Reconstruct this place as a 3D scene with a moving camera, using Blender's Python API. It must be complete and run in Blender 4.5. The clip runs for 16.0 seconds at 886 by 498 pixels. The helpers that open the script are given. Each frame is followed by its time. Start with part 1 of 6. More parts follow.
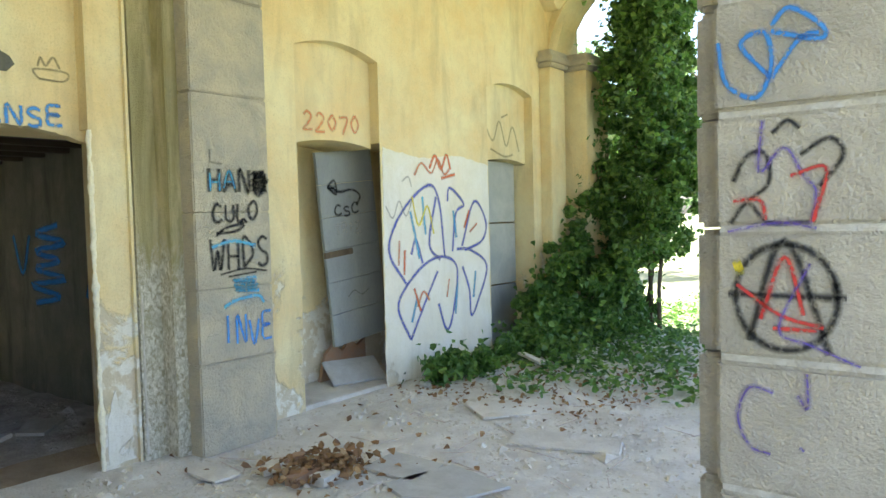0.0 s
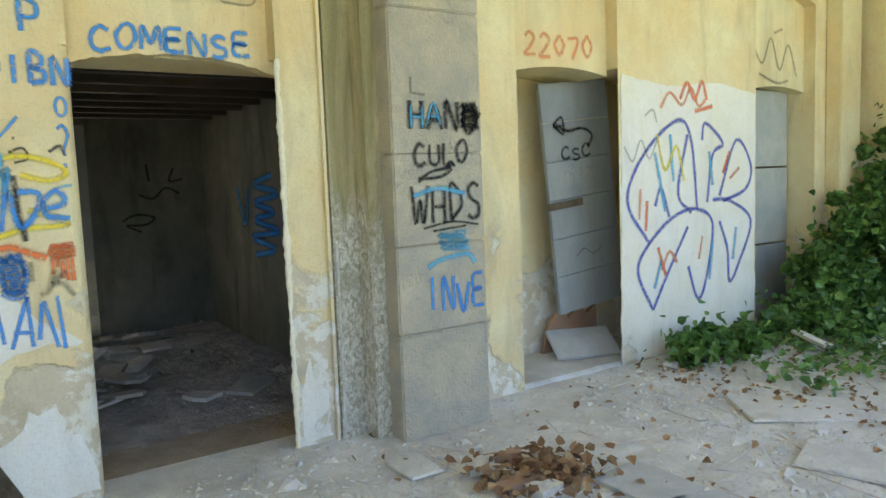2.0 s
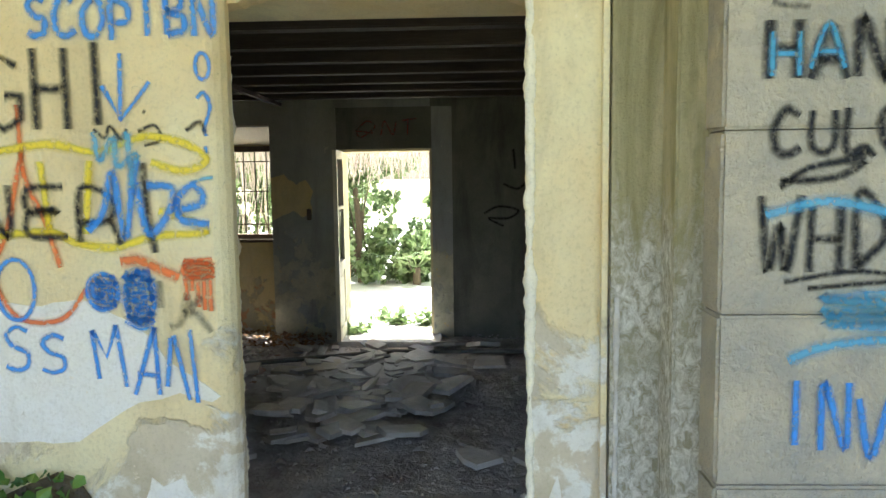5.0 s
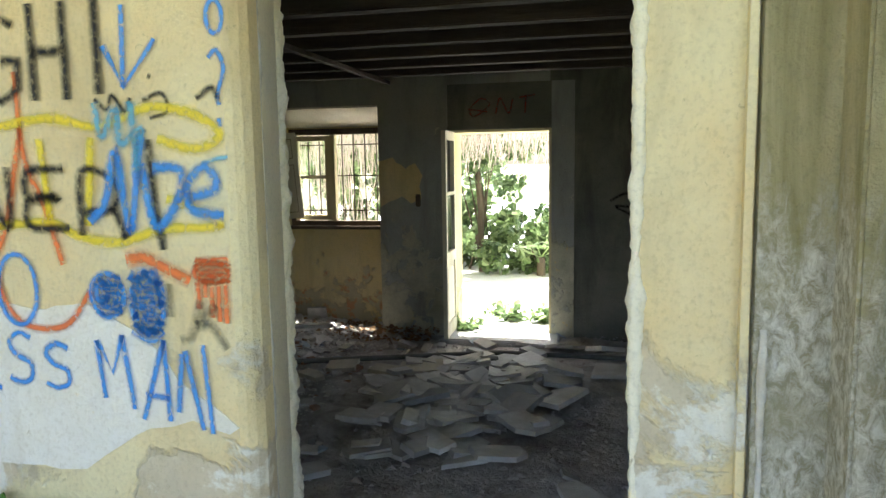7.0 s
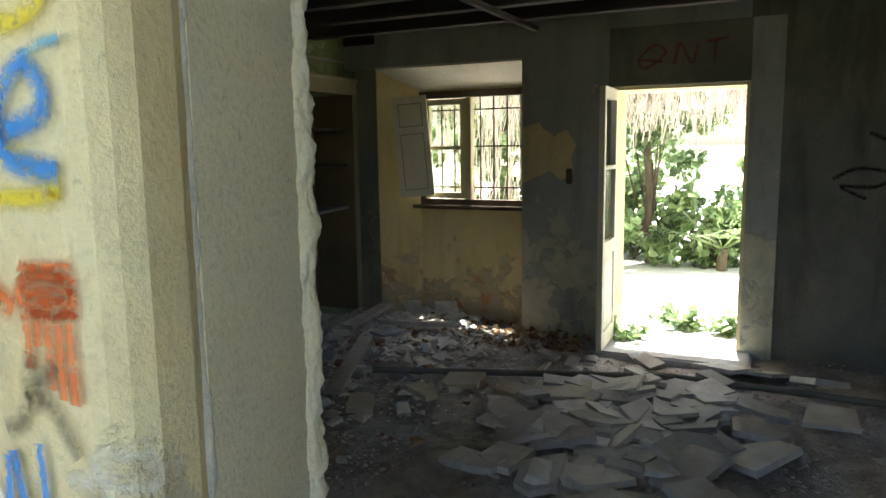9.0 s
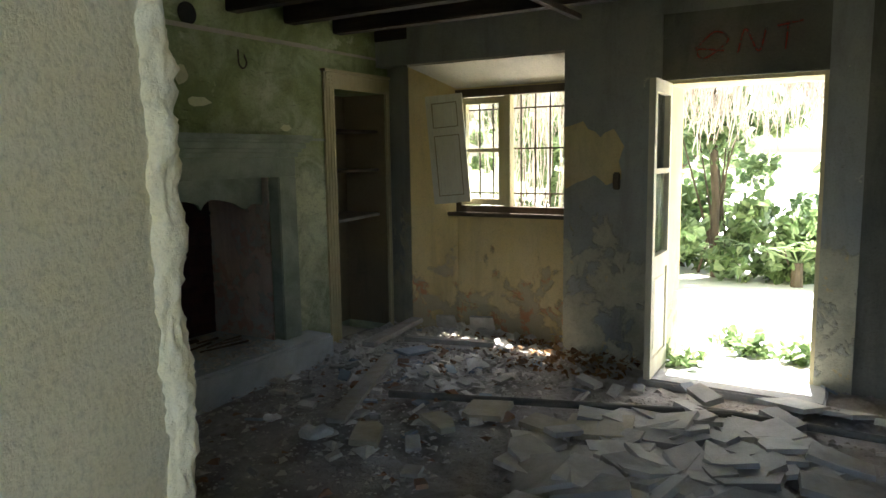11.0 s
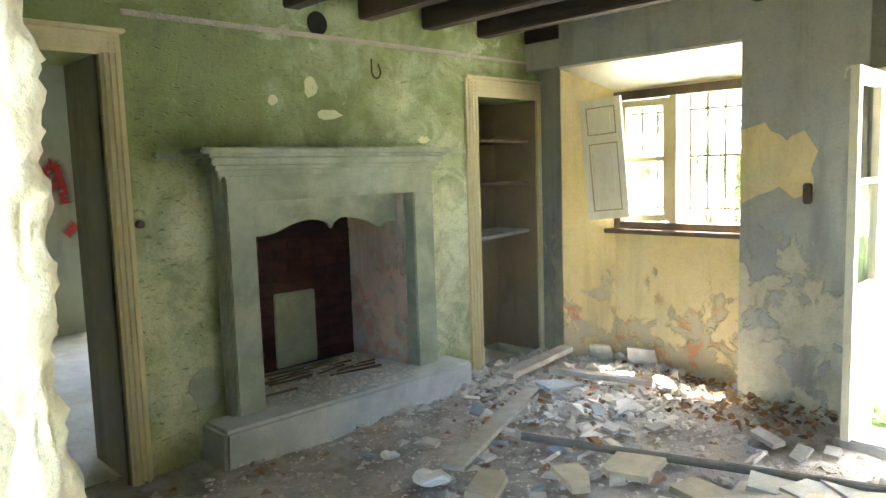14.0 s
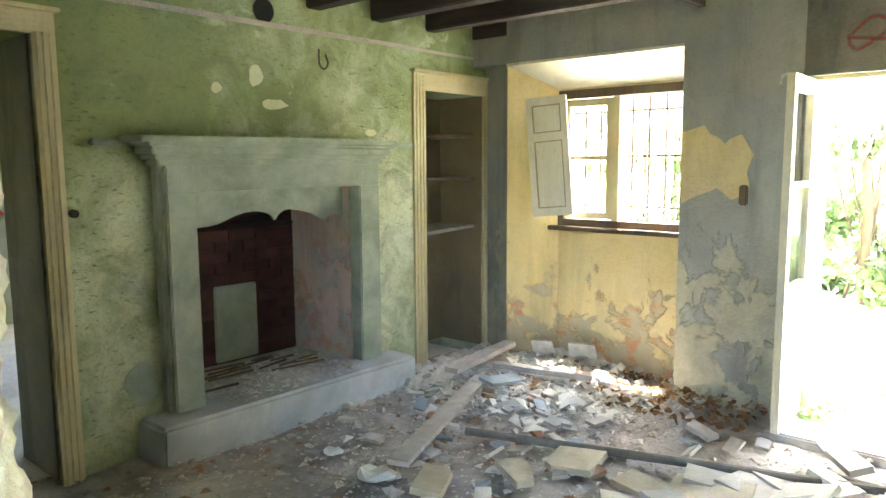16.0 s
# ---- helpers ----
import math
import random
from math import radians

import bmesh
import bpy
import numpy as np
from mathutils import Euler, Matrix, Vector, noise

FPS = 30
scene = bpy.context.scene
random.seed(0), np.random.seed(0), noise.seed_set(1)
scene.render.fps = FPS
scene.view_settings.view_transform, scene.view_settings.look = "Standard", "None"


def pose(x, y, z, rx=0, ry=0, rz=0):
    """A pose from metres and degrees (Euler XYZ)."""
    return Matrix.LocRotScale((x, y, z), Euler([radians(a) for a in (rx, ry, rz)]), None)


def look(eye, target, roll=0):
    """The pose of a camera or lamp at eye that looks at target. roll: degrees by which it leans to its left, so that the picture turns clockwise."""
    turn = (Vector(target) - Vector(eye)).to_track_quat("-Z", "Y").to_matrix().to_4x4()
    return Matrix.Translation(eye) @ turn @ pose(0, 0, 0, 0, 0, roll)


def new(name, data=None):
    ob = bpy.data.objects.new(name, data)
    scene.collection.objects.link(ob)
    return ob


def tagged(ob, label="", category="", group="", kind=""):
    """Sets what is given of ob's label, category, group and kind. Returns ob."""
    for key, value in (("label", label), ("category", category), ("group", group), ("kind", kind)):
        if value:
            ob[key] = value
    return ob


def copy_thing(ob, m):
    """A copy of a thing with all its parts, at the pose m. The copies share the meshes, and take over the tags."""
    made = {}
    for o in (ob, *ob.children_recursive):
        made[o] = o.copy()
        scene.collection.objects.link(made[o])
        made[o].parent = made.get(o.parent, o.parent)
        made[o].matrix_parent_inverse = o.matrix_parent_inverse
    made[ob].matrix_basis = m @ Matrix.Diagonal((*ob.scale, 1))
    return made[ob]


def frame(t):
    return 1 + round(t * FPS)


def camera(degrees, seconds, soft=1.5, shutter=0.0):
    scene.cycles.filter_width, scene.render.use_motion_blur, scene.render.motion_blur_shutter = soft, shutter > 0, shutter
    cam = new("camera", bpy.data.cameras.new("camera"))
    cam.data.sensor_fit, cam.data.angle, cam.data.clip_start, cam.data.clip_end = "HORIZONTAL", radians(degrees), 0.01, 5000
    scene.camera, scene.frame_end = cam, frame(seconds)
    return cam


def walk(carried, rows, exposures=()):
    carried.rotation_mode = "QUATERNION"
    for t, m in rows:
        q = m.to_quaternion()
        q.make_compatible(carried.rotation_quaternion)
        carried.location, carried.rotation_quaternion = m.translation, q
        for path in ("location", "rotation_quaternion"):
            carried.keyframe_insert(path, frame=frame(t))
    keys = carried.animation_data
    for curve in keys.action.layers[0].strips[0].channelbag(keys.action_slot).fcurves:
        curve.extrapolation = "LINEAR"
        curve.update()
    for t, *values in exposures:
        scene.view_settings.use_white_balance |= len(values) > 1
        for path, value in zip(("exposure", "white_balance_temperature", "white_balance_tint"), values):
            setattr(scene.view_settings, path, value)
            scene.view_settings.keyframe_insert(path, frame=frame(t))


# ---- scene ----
cam = camera(63.3, 16.0)
PATH = [
    (0, (0.221, -0.205, 1.665), (-1.011, 1.368, 1.58), -1.5),
    (0.5, (0.205, -0.131, 1.657), (-1.09, 1.392, 1.581), -3.0),
    (1, (-0.001, 0.073, 1.59), (-1.387, 1.504, 1.406), -2.3),
    (1.5, (-0.319, 0.31, 1.607), (-1.809, 1.628, 1.4), -1.3),
    (2, (-0.574, 0.56, 1.591), (-2.229, 1.668, 1.399), -2.2),
    (2.5, (-0.783, 0.776, 1.559), (-2.593, 1.614, 1.419), -1.0),
    (3, (-1.179, 1.015, 1.592), (-3.032, 1.737, 1.38), -0.3),
    (3.5, (-1.419, 1.238, 1.609), (-3.319, 1.822, 1.385), -2.6),
    (4, (-1.607, 1.516, 1.617), (-3.581, 1.77, 1.418), -2.4),
    (6.5, (-2.649, 2.154, 1.628), (-4.615, 1.873, 1.406), -0.9),
    (7, (-2.75, 2.086, 1.607), (-4.682, 1.639, 1.372), -0.9),
    (7.5, (-3.048, 1.965, 1.556), (-4.97, 1.482, 1.314), -0.6),
    (8, (-3.377, 1.909, 1.529), (-5.271, 1.342, 1.253), -0.3),
    (8.5, (-3.638, 1.914, 1.513), (-5.455, 1.137, 1.243), -1.3),
    (9, (-3.984, 1.866, 1.494), (-5.759, 1.0, 1.215), -0.8),
    (11.3, (-4.721, 1.866, 1.448), (-6.398, 0.81, 1.184), -0.4),
    (11.5, (-4.861, 1.867, 1.45), (-6.525, 0.794, 1.172), -0.0),
    (12, (-5.05, 1.824, 1.425), (-6.642, 0.637, 1.186), -1.3),
    (12.5, (-5.094, 1.815, 1.453), (-6.599, 0.516, 1.232), -0.4),
    (13, (-5.096, 1.801, 1.45), (-6.505, 0.397, 1.241), -1.5),
    (13.5, (-5.1, 1.791, 1.455), (-6.445, 0.326, 1.242), -1.6),
    (14, (-5.098, 1.792, 1.455), (-6.481, 0.363, 1.238), -1.8),
    (14.5, (-5.1, 1.793, 1.458), (-6.486, 0.368, 1.237), -2.0),
    (15, (-5.098, 1.786, 1.455), (-6.486, 0.363, 1.234), -2.0),
    (15.5, (-5.097, 1.781, 1.461), (-6.508, 0.383, 1.231), -1.9),
    (16, (-5.08, 1.751, 1.464), (-6.577, 0.446, 1.225), -0.4),
]
walk(cam, [(t, look(eye, target, roll)) for t, eye, target, roll in PATH],
     exposures=[(t, e, 6150.0, 9.5) for t, e in ((0.0, 2.5), (1.5, 2.5), (4.0, 2.6), (6.5, 2.62), (9.0, 2.68), (11.3, 2.95), (12.4, 3.05), (13.0, 4.65), (13.6, 5.55), (16.0, 5.7))])

# ---- world, sun ----
SUN_EL, SUN_AZ = 70.0, 262.0
world = bpy.data.worlds.new("sky")
scene.world = world
world.use_nodes = True
wn = world.node_tree
sky = wn.nodes.new("ShaderNodeTexSky")
sky.sky_type, sky.sun_disc = "NISHITA", False
sky.sun_elevation, sky.sun_rotation = radians(SUN_EL), radians(SUN_AZ)
sky.air_density, sky.dust_density, sky.ozone_density = 1.0, 3.0, 0.6
wn.links.new(sky.outputs[0], wn.nodes["Background"].inputs[0])
wn.nodes["Background"].inputs[1].default_value = 0.13
sun = new("sun", bpy.data.lights.new("sun", "SUN"))
sun.data.energy, sun.data.angle, sun.data.color = 5.0, radians(0.6), (1.0, 0.95, 0.86)
a, e = radians(SUN_AZ), radians(SUN_EL)
sun.matrix_world = look((0, 0, 30), (-math.sin(a) * math.cos(e) , -math.cos(a) * math.cos(e), 30 - math.sin(e)))


from mathutils.geometry import tessellate_polygon


# ---- materials ----
def ramp_node(nt, src, lo, hi):
    n = nt.nodes.new("ShaderNodeMapRange")
    n.inputs[1].default_value, n.inputs[2].default_value = lo, hi
    n.clamp = True
    nt.links.new(src, n.inputs[0])
    return n.outputs[0]


def noise_node(nt, scale, detail=6.0, rough=0.6, distort=0.0, stretch=None):
    co = nt.nodes.new("ShaderNodeNewGeometry").outputs["Position"]
    if stretch:
        m = nt.nodes.new("ShaderNodeMapping")
        m.inputs["Scale"].default_value = stretch
        nt.links.new(co, m.inputs[0])
        co = m.outputs[0]
    n = nt.nodes.new("ShaderNodeTexNoise")
    n.inputs["Scale"].default_value, n.inputs["Detail"].default_value = scale, detail
    n.inputs["Roughness"].default_value, n.inputs["Distortion"].default_value = rough, distort
    nt.links.new(co, n.inputs["Vector"])
    return n.outputs[0]


def math_node(nt, op, a, b):
    n = nt.nodes.new("ShaderNodeMath")
    n.operation = op
    for i, v in enumerate((a, b)):
        if isinstance(v, (int, float)):
            n.inputs[i].default_value = v
        else:
            nt.links.new(v, n.inputs[i])
    return n.outputs[0]


def mix_node(nt, fac, a, b):
    n = nt.nodes.new("ShaderNodeMix")
    n.data_type = "RGBA"
    for i, v in ((0, fac), (6, a), (7, b)):
        if isinstance(v, tuple):
            n.inputs[i].default_value = (*v, 1.0)
        elif isinstance(v, (int, float)):
            n.inputs[i].default_value = v
        else:
            nt.links.new(v, n.inputs[i])
    return n.outputs[2]


def base_material(name, rough=0.85, metal=0.0):
    m = bpy.data.materials.new(name)
    m.use_nodes = True
    b = m.node_tree.nodes["Principled BSDF"]
    b.inputs["Roughness"].default_value, b.inputs["Metallic"].default_value = rough, metal
    b.inputs["Specular IOR Level"].default_value = 0.3
    return m, m.node_tree, b


def bump_to(nt, b, height, strength=0.3, dist=0.01):
    n = nt.nodes.new("ShaderNodeBump")
    n.inputs["Strength"].default_value, n.inputs["Distance"].default_value = strength, dist
    nt.links.new(height, n.inputs["Height"])
    nt.links.new(n.outputs[0], b.inputs["Normal"])


def simple(name, c1, c2, scale=6.0, grain=60.0, rough=0.85, bump=0.3, metal=0.0, vary=0.0, stretch=None, dist=0.008):
    """Two tones in broad stains, a fine grain, and a lightness of its own for each object."""
    m, nt, b = base_material(name, rough, metal)
    broad = ramp_node(nt, noise_node(nt, scale, 8, 0.65, 0.3, stretch), 0.36, 0.64)
    fine = noise_node(nt, grain, 4, 0.6, 0, stretch)
    col = mix_node(nt, broad, c1, c2)
    col = mix_node(nt, math_node(nt, "MULTIPLY", ramp_node(nt, fine, 0.5, 0.75), 0.35), col, tuple(v * 0.55 for v in c1))
    if vary:
        hsv = nt.nodes.new("ShaderNodeHueSaturation")
        rnd = nt.nodes.new("ShaderNodeObjectInfo").outputs["Random"]
        nt.links.new(math_node(nt, "ADD", math_node(nt, "MULTIPLY", rnd, vary), 1 - vary / 2), hsv.inputs["Value"])
        nt.links.new(col, hsv.inputs["Color"])
        col = hsv.outputs[0]
    nt.links.new(col, b.inputs["Base Color"])
    bump_to(nt, b, math_node(nt, "ADD", broad, math_node(nt, "MULTIPLY", fine, 0.7)), bump, dist)
    return m


def plaster(name, paint, paint2, under, brick, low, high, patch=2.2, amount=0.5, grime=(0.22, 0.21, 0.15), damp=0.5, bits=0.62):
    """Old limewash that peels to the coat below, more so between the heights low and high, with grime streaks and bare spots."""
    m, nt, b = base_material(name, 0.92)
    sep = nt.nodes.new("ShaderNodeSeparateXYZ")
    nt.links.new(nt.nodes.new("ShaderNodeNewGeometry").outputs["Position"], sep.inputs[0])
    z = sep.outputs[2]
    big = noise_node(nt, patch, 9, 0.62, 0.4)
    fade = ramp_node(nt, z, low, high)
    level = math_node(nt, "ADD", big, math_node(nt, "MULTIPLY", fade, 0.45))
    peel = ramp_node(nt, level, amount + 0.185, amount + 0.225)
    coat = mix_node(nt, ramp_node(nt, noise_node(nt, 1.3, 6, 0.6), 0.38, 0.62), paint, paint2)
    streak = ramp_node(nt, noise_node(nt, 2.2, 7, 0.65, 0.5, (1.6, 1.6, 0.35)), 0.5, 0.72)
    coat = mix_node(nt, math_node(nt, "MULTIPLY", streak, damp), coat, grime)
    second = ramp_node(nt, noise_node(nt, patch * 2.3, 8, 0.65, 0.2), bits, bits + 0.05)
    bare = mix_node(nt, second, mix_node(nt, noise_node(nt, 9, 6), under, tuple(v * 0.7 for v in under)), brick)
    bare = mix_node(nt, math_node(nt, "MULTIPLY", ramp_node(nt, noise_node(nt, 3.7, 7), 0.5, 0.7), 0.4), bare, grime)
    col = mix_node(nt, peel, bare, coat)
    spots = ramp_node(nt, noise_node(nt, 11, 5, 0.7), 0.69, 0.71)
    col = mix_node(nt, math_node(nt, "MULTIPLY", spots, 0.7), col, tuple(min(1, v * 1.1 + 0.06) for v in under))
    mottle = ramp_node(nt, noise_node(nt, 5.5, 9, 0.72, 0.8), 0.46, 0.74)
    col = mix_node(nt, math_node(nt, "MULTIPLY", mottle, 0.2 + 0.35 * damp), col, tuple(0.5 * (g + p) for g, p in zip(grime, paint)))
    scuff = ramp_node(nt, noise_node(nt, 24, 6, 0.75, 1.5), 0.64, 0.68)
    col = mix_node(nt, math_node(nt, "MULTIPLY", scuff, 0.35 + 0.3 * damp), col, grime)
    fine = noise_node(nt, 70, 5, 0.65)
    col = mix_node(nt, math_node(nt, "MULTIPLY", ramp_node(nt, fine, 0.5, 0.8), 0.35), col, grime)
    nt.links.new(col, b.inputs["Base Color"])
    h = math_node(nt, "ADD", math_node(nt, "MULTIPLY", peel, 0.8), math_node(nt, "MULTIPLY", fine, 0.45))
    h = math_node(nt, "ADD", h, math_node(nt, "MULTIPLY", big, 0.6))
    bump_to(nt, b, h, 0.8, 0.014)
    return m


M_FACADE = plaster("yellow_limewash", (0.83, 0.74, 0.47), (0.79, 0.62, 0.33), (0.76, 0.66, 0.48), (0.82, 0.79, 0.70), 0.2, 1.9, 2.0, 0.42, (0.34, 0.28, 0.16), 0.4, 0.5)
M_PANEL = plaster("white_patched_plaster", (0.86, 0.84, 0.79), (0.83, 0.79, 0.67), (0.74, 0.66, 0.50), (0.80, 0.78, 0.72), -0.4, 0.9, 3.0, 0.36, (0.40, 0.34, 0.22), 0.25, 0.55)
M_JAMB = plaster("cream_jamb_plaster", (0.92, 0.85, 0.64), (0.90, 0.85, 0.70), (0.84, 0.70, 0.58), (0.6, 0.42, 0.28), -0.6, 0.6, 2.2, 0.2, damp=0.05)
M_STONE = simple("weathered_sandstone", (0.60, 0.53, 0.39), (0.44, 0.41, 0.34), 3.5, 70, 0.95, 1.0, dist=0.02)


def crumbling_render(name):
    """Pitted pale render below, under a smooth olive stain that runs down from above."""
    m, nt, b = base_material(name, 0.95)
    sep = nt.nodes.new("ShaderNodeSeparateXYZ")
    nt.links.new(nt.nodes.new("ShaderNodeNewGeometry").outputs["Position"], sep.inputs[0])
    edge = math_node(nt, "ADD", sep.outputs[2], math_node(nt, "MULTIPLY", noise_node(nt, 4.0, 9, 0.7, 0.6, (1, 1, 0.45)), 1.6))
    stain = ramp_node(nt, edge, 2.05, 2.3)
    pit = noise_node(nt, 34, 8, 0.75, 0.6, (1, 1, 0.7))
    low = mix_node(nt, ramp_node(nt, pit, 0.40, 0.60), (0.40, 0.36, 0.24), (0.84, 0.81, 0.72))
    low = mix_node(nt, math_node(nt, "MULTIPLY", ramp_node(nt, noise_node(nt, 5, 7, 0.7, 0.4, (1, 1, 0.5)), 0.5, 0.66), 0.6), low, (0.40, 0.37, 0.24))
    high = mix_node(nt, ramp_node(nt, noise_node(nt, 3.0, 8, 0.65, 0.5, (2.2, 2.2, 0.3)), 0.38, 0.62), (0.36, 0.32, 0.16), (0.62, 0.55, 0.33))
    high = mix_node(nt, math_node(nt, "MULTIPLY", ramp_node(nt, pit, 0.5, 0.7), 0.35), high, (0.22, 0.21, 0.13))
    nt.links.new(mix_node(nt, stain, low, high), b.inputs["Base Color"])
    bump_to(nt, b, math_node(nt, "ADD", pit, noise_node(nt, 90, 4, 0.6)), 0.9, 0.016)
    return m


M_MOSSY = crumbling_render("mossy_crumbling_render")
M_PIER = simple("grey_sandstone_block", (0.60, 0.55, 0.45), (0.47, 0.43, 0.35), 3.5, 80, 0.95, 1.0, vary=0.12, dist=0.018)
M_MORTAR = simple("pale_lime_mortar", (0.74, 0.71, 0.64), (0.55, 0.51, 0.44), 14, 120, 0.95, 0.6)


def green_wall(name):
    """Damp pale plaster under mouldy green, toned darker as shade towards the top and the side door, scored all over
    with short keyed nicks.
    """
    m, nt, b = base_material(name, 0.92)
    pos = nt.nodes.new("ShaderNodeNewGeometry").outputs["Position"]
    sep = nt.nodes.new("ShaderNodeSeparateXYZ")
    nt.links.new(pos, sep.inputs[0])
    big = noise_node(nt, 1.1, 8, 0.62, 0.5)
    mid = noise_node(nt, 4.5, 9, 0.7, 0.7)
    # Shade painted in: the mouldy tone deepens with height and towards the side door.
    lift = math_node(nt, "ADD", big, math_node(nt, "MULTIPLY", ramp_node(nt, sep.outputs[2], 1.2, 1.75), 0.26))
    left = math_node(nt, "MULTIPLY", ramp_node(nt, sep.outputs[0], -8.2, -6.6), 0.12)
    mould_and_shade = ramp_node(nt, math_node(nt, "ADD", math_node(nt, "ADD", lift, left), math_node(nt, "MULTIPLY", mid, 0.35)), 0.62, 1.0)
    col = mix_node(nt, mould_and_shade, (0.70, 0.73, 0.50), (0.28, 0.33, 0.14))
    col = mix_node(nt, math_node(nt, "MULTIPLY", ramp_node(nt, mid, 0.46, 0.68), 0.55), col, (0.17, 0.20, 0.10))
    pale = ramp_node(nt, noise_node(nt, 2.6, 9, 0.7, 0.9), 0.60, 0.66)
    col = mix_node(nt, math_node(nt, "MULTIPLY", pale, 0.6), col, (0.66, 0.70, 0.44))
    nicks = None
    for turn, sx in ((0.75, 1.0), (-0.6, 1.3)):
        mp = nt.nodes.new("ShaderNodeMapping")
        mp.inputs["Rotation"].default_value = (0, turn, 0)
        mp.inputs["Scale"].default_value = (17.0 * sx, 17.0, 70.0)
        nt.links.new(pos, mp.inputs[0])
        n = nt.nodes.new("ShaderNodeTexNoise")
        n.inputs["Scale"].default_value, n.inputs["Detail"].default_value = 1.0, 1.0
        nt.links.new(mp.outputs[0], n.inputs["Vector"])
        dash = ramp_node(nt, n.outputs[0], 0.68, 0.76)
        nicks = dash if nicks is None else math_node(nt, "MAXIMUM", nicks, dash)
    col = mix_node(nt, math_node(nt, "MULTIPLY", nicks, 0.32), col, (0.12, 0.13, 0.07))
    fine = noise_node(nt, 65, 6, 0.7)
    col = mix_node(nt, math_node(nt, "MULTIPLY", ramp_node(nt, fine, 0.48, 0.72), 0.4), col, (0.16, 0.18, 0.09))
    nt.links.new(col, b.inputs["Base Color"])
    h = math_node(nt, "SUBTRACT", math_node(nt, "ADD", math_node(nt, "MULTIPLY", fine, 0.5), mid), nicks)
    bump_to(nt, b, h, 0.8, 0.012)
    return m


M_GREEN = green_wall("green_mouldy_shaded_plaster")
M_BACK = plaster("blue_grey_stained_plaster", (0.38, 0.39, 0.37), (0.44, 0.43, 0.36), (0.66, 0.63, 0.46), (0.70, 0.57, 0.30), 0.3, 2.1, 3.2, 0.40, (0.15, 0.14, 0.10), 0.5)
M_OCHRE = plaster("ochre_peeling_plaster", (0.78, 0.62, 0.28), (0.76, 0.64, 0.37), (0.64, 0.55, 0.36), (0.62, 0.31, 0.17), -0.1, 1.1, 3.0, 0.42, (0.32, 0.27, 0.16), 0.5, 0.54)
M_SOFFIT = plaster("stained_white_soffit", (0.78, 0.73, 0.62), (0.70, 0.65, 0.56), (0.68, 0.48, 0.2), (0.5, 0.4, 0.3), -4.0, 0.0, 5.0, 0.28, damp=0.2)
# Dark tone puts the room's deep shade into the colour of its unlit walls.
M_DARKWALL = plaster("dark_shade_plaster", (0.17, 0.17, 0.14), (0.25, 0.24, 0.19), (0.30, 0.27, 0.20), (0.2, 0.18, 0.13), -0.6, 1.2, 1.8, 0.3, (0.06, 0.06, 0.05), 0.7)
M_CUP = plaster("stained_brown_paper", (0.34, 0.27, 0.16), (0.26, 0.21, 0.13), (0.4, 0.36, 0.28), (0.2, 0.15, 0.1), -0.6, 0.8, 3.0, 0.25, (0.1, 0.08, 0.05), 0.6)
M_DIM = plaster("dim_green_wall", (0.5, 0.52, 0.38), (0.45, 0.47, 0.36), (0.6, 0.55, 0.45), (0.5, 0.4, 0.3), -1.0, 1.0, 2.0, 0.3)
M_CEIL = simple("dark_ceiling_boards", (0.045, 0.038, 0.03), (0.025, 0.021, 0.018), 5, 60, 0.9, 0.5)
M_BEAM = simple("dark_oak_beam", (0.085, 0.065, 0.05), (0.045, 0.035, 0.028), 6, 70, 0.85, 0.5, stretch=(1, 0.15, 1))
M_CONC = simple("dusty_concrete", (0.80, 0.78, 0.73), (0.60, 0.57, 0.52), 2.8, 60, 0.95, 1.0, dist=0.02)
M_DIRT = simple("rubble_dirt", (0.56, 0.53, 0.49), (0.30, 0.26, 0.23), 3.0, 45, 1.0, 1.0, dist=0.02)
M_DOORDIRT = simple("brown_trodden_earth", (0.44, 0.36, 0.26), (0.30, 0.24, 0.17), 4.0, 50, 1.0, 0.9, dist=0.015)
M_HOLE = simple("shaded_hollow_earth", (0.22, 0.17, 0.11), (0.10, 0.08, 0.055), 9.0, 40, 1.0, 1.0, dist=0.03)
M_GRASS = simple("sunlit_grass_earth", (0.22, 0.24, 0.11), (0.30, 0.28, 0.17), 1.2, 30, 1.0, 0.8)
M_PATH = simple("pale_garden_path", (0.84, 0.82, 0.77), (0.74, 0.72, 0.66), 2.0, 40, 1.0, 0.6)
M_PIETRA = simple("grey_pietra_serena", (0.47, 0.51, 0.41), (0.29, 0.33, 0.25), 4.0, 90, 0.8, 0.4)
M_HEARTH = simple("grey_hearth_stone", (0.58, 0.61, 0.61), (0.39, 0.42, 0.41), 3.0, 90, 0.8, 0.4)
M_SOOT = simple("sooty_firebox_brick", (0.05, 0.035, 0.03), (0.09, 0.05, 0.045), 5, 60, 0.95, 0.6)
M_FIREBRICK = plaster("sooty_pink_brickwork", (0.78, 0.55, 0.46), (0.74, 0.62, 0.52), (0.74, 0.68, 0.6), (0.66, 0.42, 0.33), -1, 3.0, 4.0, 0.47, (0.25, 0.18, 0.14), 0.5, 0.5)
M_DARKBRICK = simple("sooty_dark_red_brick", (0.13, 0.055, 0.045), (0.075, 0.04, 0.035), 6, 70, 0.95, 0.6, vary=0.35)
M_CREAM = simple("chipped_cream_paint", (0.70, 0.62, 0.38), (0.62, 0.53, 0.30), 5, 60, 0.6, 0.35, stretch=(1, 1, 0.3))
